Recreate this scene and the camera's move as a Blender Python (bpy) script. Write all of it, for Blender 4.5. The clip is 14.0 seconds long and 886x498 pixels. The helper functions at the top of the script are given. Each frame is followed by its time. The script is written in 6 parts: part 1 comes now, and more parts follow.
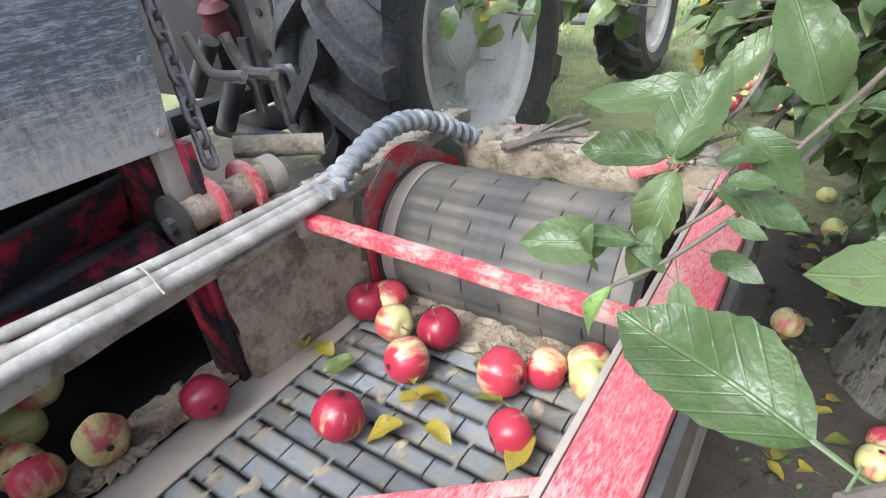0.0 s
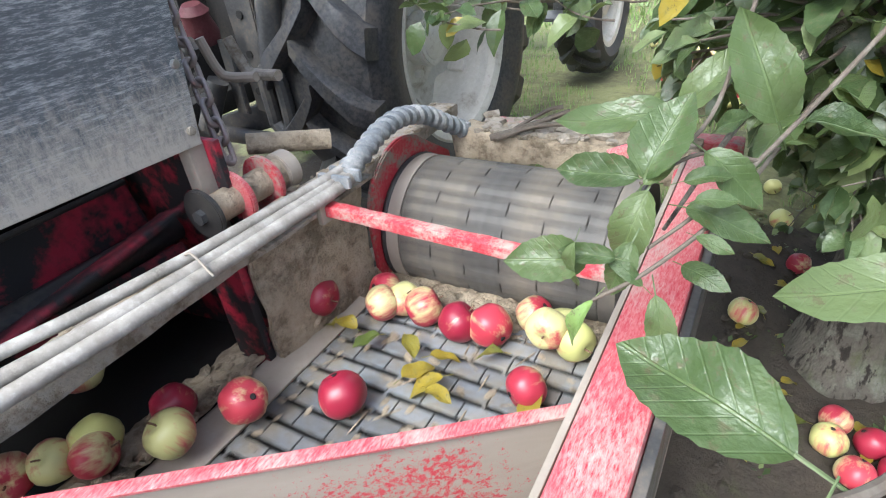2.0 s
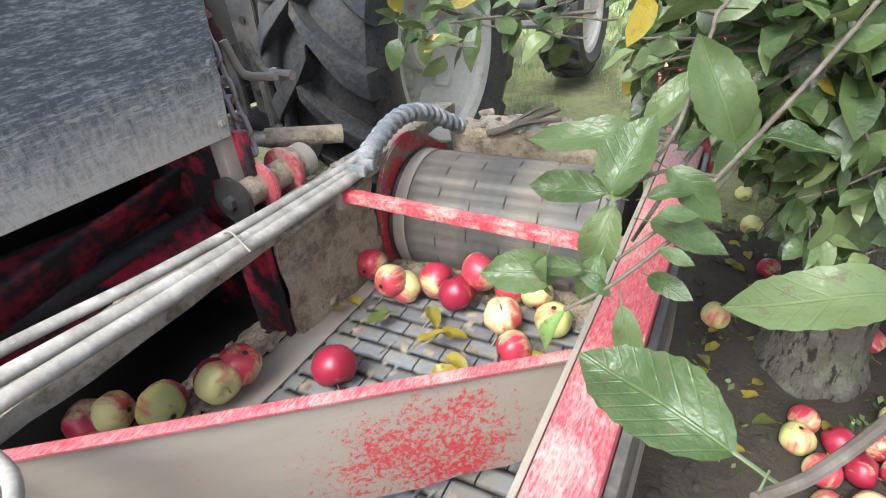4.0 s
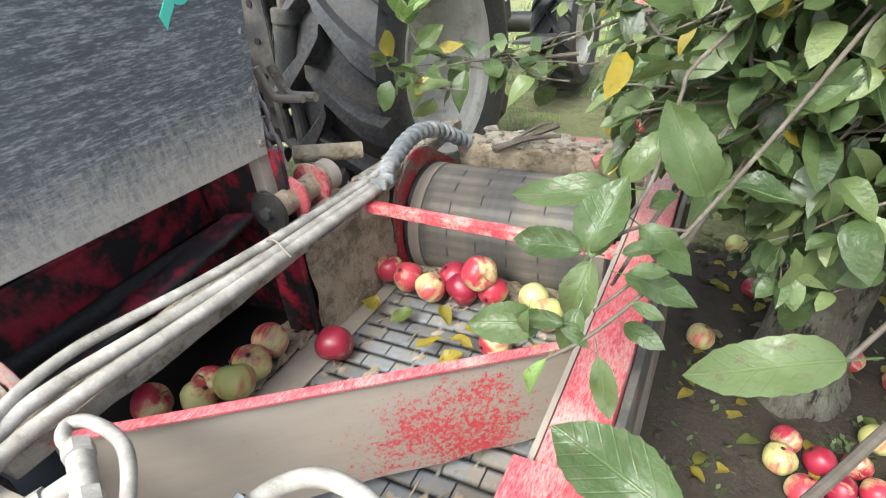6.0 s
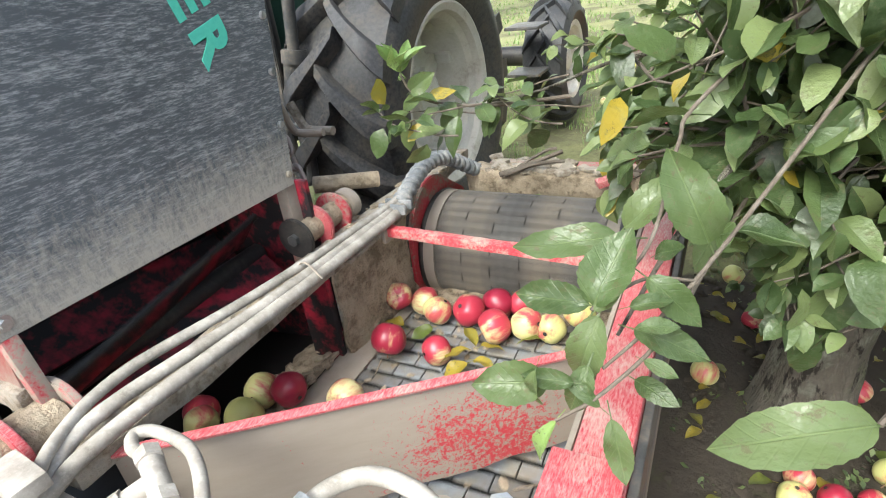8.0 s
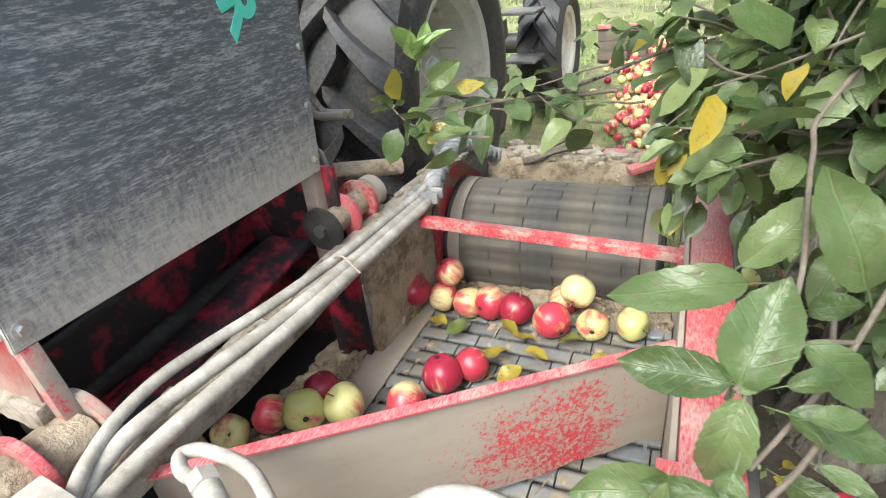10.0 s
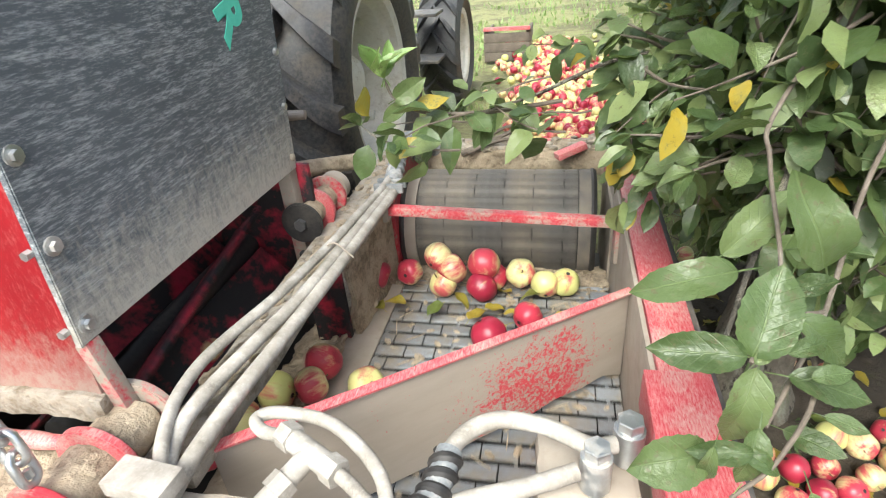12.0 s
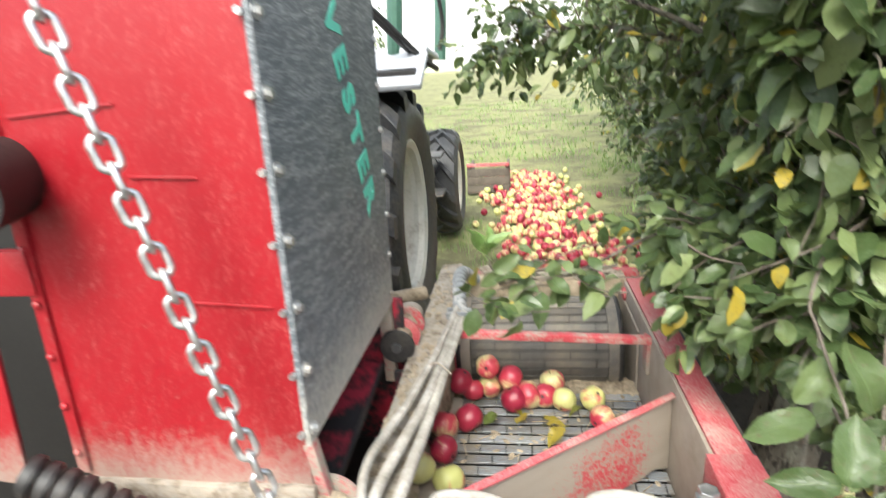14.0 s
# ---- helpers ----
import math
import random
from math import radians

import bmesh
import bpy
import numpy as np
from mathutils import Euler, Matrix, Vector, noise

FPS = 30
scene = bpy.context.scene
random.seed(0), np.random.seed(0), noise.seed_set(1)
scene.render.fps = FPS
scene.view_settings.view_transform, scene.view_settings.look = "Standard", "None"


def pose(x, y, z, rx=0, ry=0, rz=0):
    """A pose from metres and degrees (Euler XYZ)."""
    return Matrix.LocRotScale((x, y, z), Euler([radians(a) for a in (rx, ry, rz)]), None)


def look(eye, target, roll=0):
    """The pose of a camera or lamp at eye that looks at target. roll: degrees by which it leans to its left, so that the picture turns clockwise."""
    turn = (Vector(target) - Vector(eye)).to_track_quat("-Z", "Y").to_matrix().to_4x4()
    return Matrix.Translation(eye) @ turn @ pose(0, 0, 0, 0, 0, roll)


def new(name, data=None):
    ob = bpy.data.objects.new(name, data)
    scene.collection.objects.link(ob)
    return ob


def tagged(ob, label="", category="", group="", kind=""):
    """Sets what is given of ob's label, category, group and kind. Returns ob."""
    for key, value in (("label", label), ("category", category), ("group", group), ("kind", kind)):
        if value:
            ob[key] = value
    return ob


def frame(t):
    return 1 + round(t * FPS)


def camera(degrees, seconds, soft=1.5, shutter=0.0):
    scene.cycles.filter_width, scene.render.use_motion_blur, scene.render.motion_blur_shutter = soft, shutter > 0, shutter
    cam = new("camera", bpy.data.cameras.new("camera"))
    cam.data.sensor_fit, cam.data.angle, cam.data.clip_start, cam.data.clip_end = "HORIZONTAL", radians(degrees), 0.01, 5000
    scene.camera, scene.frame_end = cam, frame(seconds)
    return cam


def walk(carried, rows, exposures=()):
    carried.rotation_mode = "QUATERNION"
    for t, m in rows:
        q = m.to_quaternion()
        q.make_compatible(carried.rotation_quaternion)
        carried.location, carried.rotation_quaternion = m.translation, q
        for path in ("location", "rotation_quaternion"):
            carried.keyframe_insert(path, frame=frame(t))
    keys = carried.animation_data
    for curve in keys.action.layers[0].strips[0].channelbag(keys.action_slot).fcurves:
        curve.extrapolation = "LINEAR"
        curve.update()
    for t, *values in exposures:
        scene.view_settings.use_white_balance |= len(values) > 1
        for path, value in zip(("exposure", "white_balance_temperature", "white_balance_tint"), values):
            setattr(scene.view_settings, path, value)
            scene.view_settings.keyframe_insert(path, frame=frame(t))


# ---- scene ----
# The machine creeps forward along +y; its own frame lies CREEP * t ahead of the ground's.
CREEP = 0.0516
LENS = 77.5
cam = camera(LENS, 14.0, soft=1.1, shutter=0.5)
PATH = [
    (0, (0.139, 0.532, 1.057), (-0.903, 1.889, 0.022), -6.8),
    (0.5, (0.129, 0.496, 1.062), (-0.876, 1.882, 0.027), -6.9),
    (1, (0.131, 0.466, 1.073), (-0.849, 1.852, 0.016), -7.6),
    (1.5, (0.123, 0.426, 1.094), (-0.801, 1.845, 0.029), -6.3),
    (2, (0.124, 0.413, 1.089), (-0.798, 1.838, 0.032), -6.8),
    (2.5, (0.124, 0.383, 1.102), (-0.778, 1.816, 0.038), -6.7),
    (3, (0.128, 0.355, 1.105), (-0.76, 1.798, 0.044), -6.5),
    (5.5, (0.145, 0.216, 1.131), (-0.709, 1.706, 0.106), -5.9),
    (6, (0.148, 0.194, 1.163), (-0.705, 1.688, 0.143), -6.1),
    (6.5, (0.134, 0.167, 1.177), (-0.706, 1.695, 0.197), -6.4),
    (7, (0.127, 0.152, 1.197), (-0.711, 1.699, 0.246), -6.2),
    (7.5, (0.116, 0.129, 1.171), (-0.714, 1.701, 0.255), -6.5),
    (8, (0.131, 0.114, 1.177), (-0.717, 1.673, 0.256), -7.3),
    (10.5, (-0.06, 0.107, 1.154), (-0.754, 1.709, 0.178), -5.7),
    (11, (-0.098, 0.054, 1.163), (-0.685, 1.692, 0.176), -5.3),
    (11.5, (-0.111, 0.014, 1.174), (-0.599, 1.679, 0.179), -5.2),
    (12, (-0.123, -0.035, 1.195), (-0.522, 1.654, 0.202), -4.9),
    (12.5, (-0.143, -0.083, 1.221), (-0.471, 1.626, 0.235), -4.6),
    (13, (-0.155, -0.122, 1.269), (-0.44, 1.618, 0.325), -4.3),
    (13.5, (-0.2, -0.213, 1.311), (-0.463, 1.592, 0.493), -4.4),
    (14, (-0.319, -0.308, 1.35), (-0.601, 1.572, 0.729), -4.0),
]


def ahead(t):
    return Vector((0.0, CREEP * t, 0.0))


walk(cam, [(t, look(Vector(eye) + ahead(t), Vector(aim) + ahead(t), roll)) for t, eye, aim, roll in PATH],
     exposures=[(0, 1.46, 5850, 9), (3, 1.46, 6000, 9), (7, 1.52, 6380, 6), (11, 1.54, 6500, 6), (14, 1.5, 6620, 6)])

# ---- light: bright overcast sky with a broad soft sun ----
world = bpy.data.worlds.new("overcast")
scene.world = world
world.use_nodes = True
wn, wl = world.node_tree.nodes, world.node_tree.links
sky = wn.new("ShaderNodeTexSky")
sky.sky_type, sky.sun_disc = "NISHITA", False
SUN_ELEVATION, SUN_TURN = 50.0, 187.0
sky.sun_elevation, sky.sun_rotation = radians(SUN_ELEVATION), radians(SUN_TURN)
sky.air_density, sky.dust_density, sky.ozone_density = 1.0, 4.0, 1.0
pale = wn.new("ShaderNodeHueSaturation")
pale.inputs["Saturation"].default_value = 0.80
wl.new(sky.outputs[0], pale.inputs["Color"])
wl.new(pale.outputs[0], wn["Background"].inputs["Color"])
wn["Background"].inputs["Strength"].default_value = 0.15
sun = new("sun", bpy.data.lights.new("sun", "SUN"))
sun.data.energy, sun.data.angle, sun.data.color = 1.75, radians(30), (0.955, 1.0, 0.975)
sa, se = radians(SUN_TURN), radians(SUN_ELEVATION)
sun_dir = Vector((math.sin(sa) * math.cos(se), math.cos(sa) * math.cos(se), math.sin(se)))
sun.matrix_world = look(sun_dir * 30, (0, 0, 0))


# ---- materials ----
def graph(name):
    m = bpy.data.materials.new(name)
    m.use_nodes = True
    nt = m.node_tree
    return m, nt, nt.nodes["Principled BSDF"]


def add(nt, kind, **values):
    n = nt.nodes.new(kind)
    for key, value in values.items():
        n.inputs[key.replace("_", " ")].default_value = value
    return n


def grain(nt, scale, detail=6.0, rough=0.6, stretch=None, space="Object"):
    """A noise in the thing's own space, in metres."""
    tc = nt.nodes.new("ShaderNodeTexCoord")
    n = add(nt, "ShaderNodeTexNoise", Scale=scale, Detail=detail, Roughness=rough)
    src = tc.outputs[space]
    if stretch:
        mp = nt.nodes.new("ShaderNodeMapping")
        mp.inputs["Scale"].default_value = stretch
        nt.links.new(src, mp.inputs["Vector"])
        src = mp.outputs[0]
    nt.links.new(src, n.inputs["Vector"])
    return n.outputs["Fac"]


def ramp(nt, fac, stops):
    r = nt.nodes.new("ShaderNodeValToRGB")
    e = r.color_ramp.elements
    while len(e) < len(stops):
        e.new(0.5)
    for el, (at, c) in zip(e, stops):
        el.position = at
        el.color = (c, c, c, 1) if isinstance(c, (int, float)) else (*c, 1)
    nt.links.new(fac, r.inputs[0])
    return r.outputs["Color"]


def blend(nt, fac, a, b):
    m = nt.nodes.new("ShaderNodeMix")
    m.data_type = "RGBA"
    if isinstance(fac, (int, float)):
        m.inputs[0].default_value = fac
    else:
        nt.links.new(fac, m.inputs[0])
    for k, v in ((6, a), (7, b)):
        if isinstance(v, tuple):
            m.inputs[k].default_value = (*v, 1)
        else:
            nt.links.new(v, m.inputs[k])
    return m.outputs[2]


def relief(nt, bsdf, fac, strength, distance):
    b = add(nt, "ShaderNodeBump", Strength=strength, Distance=distance)
    nt.links.new(fac, b.inputs["Height"])
    nt.links.new(b.outputs[0], bsdf.inputs["Normal"])


def dusty(name, base, dust, cover=(0.45, 0.62), base2=None, rough=(0.45, 0.9), metal=0.0, scale=9.0, stretch=None, fine=90.0, bump=0.25, depth=0.002, scratch=None, uneven=0.0):
    """Painted, rubber or metal surface under patchy dried mud; scratch: colour of fine worn marks."""
    m, nt, b = graph(name)
    big = grain(nt, scale, 8, 0.62)
    small = grain(nt, fine, 5, 0.7, stretch)
    col = blend(nt, ramp(nt, small, [(0.35, 0.0), (0.65, 1.0)]), base, base2 or tuple(c * 0.75 for c in base))
    if scratch:
        marks = ramp(nt, grain(nt, fine * 0.6, 6, 0.8, stretch or (1, 1, 1)), [(0.54, 0.0), (0.62, 1.0)])
        col = blend(nt, marks, col, scratch)
    mixed = nt.nodes.new("ShaderNodeMath")
    mixed.operation = "MULTIPLY_ADD"
    nt.links.new(small, mixed.inputs[0])
    mixed.inputs[1].default_value = 0.35
    sub = nt.nodes.new("ShaderNodeMath")
    sub.operation = "MULTIPLY"
    nt.links.new(big, sub.inputs[0])
    sub.inputs[1].default_value = 0.65
    nt.links.new(sub.outputs[0], mixed.inputs[2])
    mask = ramp(nt, mixed.outputs[0], [(cover[0], 0.0), (cover[1], 1.0)])
    mud_col = blend(nt, grain(nt, 45, 4, 0.6), tuple(c * 0.75 for c in dust), tuple(min(1, c * 1.2) for c in dust))
    final = blend(nt, mask, col, mud_col)
    if uneven:
        info = nt.nodes.new("ShaderNodeObjectInfo")
        tone = ramp(nt, info.outputs["Random"], [(0.0, 1.0 - uneven), (1.0, 1.0)])
        mul = nt.nodes.new("ShaderNodeMix")
        mul.data_type, mul.blend_type = "RGBA", "MULTIPLY"
        mul.inputs[0].default_value = 1.0
        nt.links.new(final, mul.inputs[6])
        nt.links.new(tone, mul.inputs[7])
        final = mul.outputs[2]
    nt.links.new(final, b.inputs["Base Color"])
    rr = ramp(nt, mask, [(0.0, rough[0]), (1.0, rough[1])])
    nt.links.new(rr, b.inputs["Roughness"])
    if metal:
        nt.links.new(ramp(nt, mask, [(0.0, metal), (1.0, 0.0)]), b.inputs["Metallic"])
    relief(nt, b, mixed.outputs[0], bump, depth)
    return m


MUD = (0.325, 0.292, 0.245)
RED = (0.42, 0.020, 0.038)
RED_PALE = (0.52, 0.16, 0.165)
m_red = dusty("worn_red_paint", RED, (0.47, 0.36, 0.31), (0.50, 0.68), RED_PALE, (0.42, 0.8), scale=11, stretch=(3, 0.6, 3), fine=150, scratch=(0.50, 0.24, 0.23))
m_red_mud = dusty("mud_caked_red_paint", RED, (0.31, 0.262, 0.215), (0.42, 0.52), RED_PALE, (0.5, 0.92), scale=8, fine=110, bump=0.5, depth=0.003)
m_bar = dusty("muddy_red_bar_paint", (0.45, 0.018, 0.035), (0.40, 0.33, 0.28), (0.46, 0.60), (0.50, 0.10, 0.11), (0.5, 0.9), scale=26, fine=170, bump=0.5, depth=0.002)
m_red_flake = dusty("flaking_red_paint", (0.40, 0.016, 0.032), (0.27, 0.22, 0.18), (0.49, 0.60), (0.46, 0.06, 0.07), (0.5, 0.9), scale=16, fine=120, bump=0.4, depth=0.002)


def baffle_paint():
    """Brown mud film over red paint, rubbed through in one wide field towards the mat's far side."""
    m, nt, b = graph("mud_rubbed_red_plate")
    tc = nt.nodes.new("ShaderNodeTexCoord")
    gap = nt.nodes.new("ShaderNodeVectorMath")
    gap.operation = "DISTANCE"
    nt.links.new(tc.outputs["Object"], gap.inputs[0])
    gap.inputs[1].default_value = (-0.155, 0.678, 0.505)
    field = nt.nodes.new("ShaderNodeMapRange")
    field.inputs["From Min"].default_value, field.inputs["From Max"].default_value = 0.04, 0.21
    field.inputs["To Min"].default_value, field.inputs["To Max"].default_value = 0.088, -0.10
    nt.links.new(gap.outputs["Value"], field.inputs["Value"])
    rub = nt.nodes.new("ShaderNodeMath")
    rub.operation = "ADD"
    speck = grain(nt, 110, 9, 0.85)
    nt.links.new(speck, rub.inputs[0])
    nt.links.new(field.outputs[0], rub.inputs[1])
    wide = nt.nodes.new("ShaderNodeMath")
    wide.operation = "MULTIPLY_ADD"
    nt.links.new(grain(nt, 9, 5, 0.6), wide.inputs[0])
    wide.inputs[1].default_value = 0.30
    nt.links.new(rub.outputs[0], wide.inputs[2])
    mask = ramp(nt, wide.outputs[0], [(0.70, 0.0), (0.735, 1.0)])
    mud = blend(nt, grain(nt, 14, 8, 0.65, (0.5, 0.5, 2.2)), (0.215, 0.180, 0.148), (0.335, 0.285, 0.240))
    red = blend(nt, grain(nt, 120, 4, 0.6), (0.38, 0.014, 0.030), (0.46, 0.05, 0.06))
    nt.links.new(blend(nt, mask, mud, red), b.inputs["Base Color"])
    b.inputs["Roughness"].default_value = 0.72
    relief(nt, b, wide.outputs[0], 0.35, 0.002)
    return m


m_baffle = baffle_paint()
m_mud = dusty("dried_mud", MUD, (0.175, 0.14, 0.10), (0.47, 0.60), (0.43, 0.37, 0.295), (0.9, 0.97), scale=20, fine=90, bump=1.0, depth=0.016)
m_mud_wet = dusty("damp_brown_mud", (0.37, 0.295, 0.205), (0.19, 0.148, 0.10), (0.47, 0.60), (0.46, 0.38, 0.28), (0.8, 0.95), scale=18, fine=90, bump=1.0, depth=0.022)
m_mud_plate = dusty("mud_smeared_steel", (0.33, 0.28, 0.23), (0.25, 0.205, 0.16), (0.42, 0.7), (0.38, 0.335, 0.285), (0.6, 0.9), scale=7, fine=60, bump=0.3, depth=0.002)
m_black_red = dusty("black_worn_red_paint", (0.30, 0.010, 0.028), (0.012, 0.011, 0.012), (0.40, 0.52), (0.36, 0.02, 0.045), (0.5, 0.7), scale=13, fine=40, bump=0.15)
m_dark = dusty("dark_oily_steel", (0.020, 0.019, 0.019), (0.09, 0.078, 0.062), (0.5, 0.8), (0.03, 0.028, 0.027), (0.5, 0.85), scale=10)
# chute shade put into a near-black colour; the pipe is truly black
m_black = dusty("near_black_and_painted_shade", (0.007, 0.0065, 0.006), (0.022, 0.018, 0.014), (0.55, 0.85), (0.011, 0.010, 0.009), (0.6, 0.9), scale=10)
m_steel = dusty("dull_grey_steel", (0.11, 0.11, 0.11), (0.21, 0.18, 0.145), (0.47, 0.66), (0.075, 0.076, 0.078), (0.42, 0.85), metal=0.5, scale=12)
m_zinc = dusty("zinc_plated_steel", (0.55, 0.56, 0.56), (0.42, 0.38, 0.33), (0.50, 0.68), (0.5, 0.51, 0.51), (0.28, 0.7), metal=0.85, scale=30, bump=0.1, depth=0.0005)
m_rusty_chain = dusty("dusty_steel_chain", (0.34, 0.29, 0.28), (0.42, 0.34, 0.31), (0.45, 0.7), (0.24, 0.20, 0.19), (0.4, 0.8), metal=0.5, scale=40)
m_hose = dusty("dusty_hose_rubber", (0.31, 0.285, 0.25), (0.45, 0.42, 0.38), (0.44, 0.60), (0.17, 0.15, 0.125), (0.75, 0.95), scale=18, fine=150, bump=0.35, depth=0.0012)
m_wrap = dusty("dusty_spiral_wrap", (0.22, 0.235, 0.245), (0.46, 0.45, 0.43), (0.47, 0.64), (0.13, 0.14, 0.15), (0.5, 0.85), scale=22, fine=120)
m_tyre = dusty("dusty_tyre_rubber", (0.028, 0.028, 0.030), (0.13, 0.112, 0.09), (0.47, 0.66), (0.070, 0.072, 0.077), (0.5, 0.92), scale=9, fine=70, bump=0.4, depth=0.004)
m_tyre_front = dusty("front_tyre_rubber", (0.03, 0.031, 0.033), (0.15, 0.135, 0.115), (0.5, 0.85), (0.05, 0.051, 0.053), (0.55, 0.9), scale=8)
m_rim = dusty("dirty_cream_rim_paint", (0.64, 0.62, 0.55), (0.36, 0.31, 0.235), (0.53, 0.69), (0.74, 0.72, 0.66), (0.5, 0.9), scale=6, fine=50)
m_belt = dusty("worn_belt_slat", (0.29, 0.31, 0.33), (0.27, 0.235, 0.185), (0.44, 0.60), (0.17, 0.182, 0.20), (0.32, 0.8), scale=11, stretch=(1, 6, 1), fine=70, bump=0.3, depth=0.0012, uneven=0.5)
m_drum = dusty("muddy_drum_slat", (0.155, 0.145, 0.132), (0.235, 0.200, 0.158), (0.45, 0.60), (0.055, 0.052, 0.050), (0.6, 0.9), scale=9, stretch=(1, 5, 5), fine=50, bump=0.3, depth=0.0015, uneven=0.5)


def bark():
    """Grey-brown plates between dark upright cracks, with lichen and moss."""
    m, nt, b = graph("cracked_grey_bark")
    plates = grain(nt, 26, 7, 0.65, (1.6, 1.6, 0.55))
    crack = ramp(nt, plates, [(0.40, 1.0), (0.47, 0.0)])
    col = blend(nt, grain(nt, 60, 6, 0.7), (0.075, 0.064, 0.050), (0.19, 0.170, 0.135))
    col = blend(nt, ramp(nt, grain(nt, 12, 6, 0.7), [(0.52, 0.0), (0.64, 0.75)]), col, (0.235, 0.24, 0.19))
    col = blend(nt, ramp(nt, grain(nt, 9, 6, 0.7, (1, 1, 0.6)), [(0.55, 0.0), (0.68, 0.6)]), col, (0.10, 0.12, 0.045))
    nt.links.new(blend(nt, crack, col, (0.030, 0.024, 0.018)), b.inputs["Base Color"])
    b.inputs["Roughness"].default_value = 0.93
    relief(nt, b, plates, 1.0, 0.03)
    return m


m_bark = bark()
m_twig = dusty("grey_twig_bark", (0.13, 0.105, 0.082), (0.22, 0.195, 0.16), (0.50, 0.7), (0.085, 0.068, 0.052), (0.8, 0.92), scale=30, bump=0.4)
m_stem_red = dusty("reddish_twig", (0.20, 0.11, 0.065), (0.28, 0.19, 0.12), (0.5, 0.75), (0.15, 0.08, 0.05), (0.7, 0.85), scale=30, bump=0.2)
m_wood = dusty("weathered_crate_wood", (0.10, 0.082, 0.065), (0.06, 0.05, 0.04), (0.45, 0.7), (0.16, 0.132, 0.108), (0.85, 0.95), scale=10, stretch=(0.4, 3, 3), fine=40)
m_fender = dusty("pale_grey_plastic", (0.55, 0.57, 0.60), (0.5, 0.48, 0.45), (0.6, 0.9), (0.5, 0.52, 0.55), (0.35, 0.7), scale=6, bump=0.05)
m_cab = dusty("dark_green_cab_paint", (0.05, 0.12, 0.085), (0.2, 0.2, 0.17), (0.6, 0.9), (0.07, 0.15, 0.11), (0.3, 0.7), scale=6, bump=0.05)
m_maroon = dusty("faded_maroon_plastic", (0.09, 0.018, 0.022), (0.13, 0.09, 0.08), (0.55, 0.8), (0.12, 0.03, 0.035), (0.6, 0.9), scale=20)
m_green_ink = dusty("turquoise_marker_paint", (0.10, 0.62, 0.47), (0.2, 0.5, 0.42), (0.66, 0.9), (0.13, 0.68, 0.52), (0.5, 0.7), scale=20, bump=0.05)
m_warn = dusty("yellow_warning_paint", (0.75, 0.72, 0.08), (0.4, 0.38, 0.1), (0.6, 0.9), (0.7, 0.68, 0.1), (0.4, 0.7), scale=20, bump=0.05)


def scuffed_sheet(name, low, high, scuff_colour, cover, stretch, hem, hem_colour, rough):
    """Sheet with cloudy tone, fine worn scuffs and dried mud along its lower edge; hem: (top, bottom) heights."""
    m, nt, b = graph(name)
    fine = grain(nt, 210, 9, 0.82, stretch)
    coarse = grain(nt, 52, 9, 0.78, stretch)
    both = nt.nodes.new("ShaderNodeMath")
    both.operation = "MULTIPLY_ADD"
    nt.links.new(coarse, both.inputs[0])
    both.inputs[1].default_value = 0.35
    half = nt.nodes.new("ShaderNodeMath")
    half.operation = "MULTIPLY"
    half.inputs[1].default_value = 0.65
    nt.links.new(fine, half.inputs[0])
    nt.links.new(half.outputs[0], both.inputs[2])
    scuff = ramp(nt, both.outputs[0], [(cover[0], 0.0), (cover[1], cover[2])])
    col = blend(nt, grain(nt, 3.2, 6, 0.6), low, high)
    col = blend(nt, scuff, col, scuff_colour)
    tc = nt.nodes.new("ShaderNodeTexCoord")
    sep = nt.nodes.new("ShaderNodeSeparateXYZ")
    nt.links.new(tc.outputs["Object"], sep.inputs[0])
    mr = nt.nodes.new("ShaderNodeMapRange")
    mr.inputs["From Min"].default_value, mr.inputs["From Max"].default_value = hem
    mr.inputs["To Max"].default_value = 0.42
    nt.links.new(sep.outputs["Z"], mr.inputs["Value"])
    add_ = nt.nodes.new("ShaderNodeMath")
    add_.operation = "MULTIPLY_ADD"
    nt.links.new(grain(nt, 70, 9, 0.85, (1, 1.5, 0.6)), add_.inputs[0])
    add_.inputs[1].default_value = 1.0
    nt.links.new(mr.outputs[0], add_.inputs[2])
    col = blend(nt, ramp(nt, add_.outputs[0], [(0.58, 0.0), (0.88, 0.9)]), col, hem_colour)
    nt.links.new(col, b.inputs["Base Color"])
    b.inputs["Roughness"].default_value = rough
    relief(nt, b, both.outputs[0], 0.15, 0.0008)
    return m


m_sheet = scuffed_sheet("scuffed_black_rubber_sheet", (0.046, 0.055, 0.064), (0.140, 0.158, 0.176), (0.52, 0.54, 0.55), (0.485, 0.60, 0.72), (1, 0.22, 1.5), (0.965, 0.795), (0.45, 0.42, 0.365), 0.5)
m_red_box = scuffed_sheet("red_sheet_paint", (0.25, 0.006, 0.012), (0.33, 0.014, 0.022), (0.46, 0.13, 0.12), (0.515, 0.62, 0.60), (1.6, 1.6, 0.45), (0.86, 0.735), (0.33, 0.25, 0.21), 0.36)


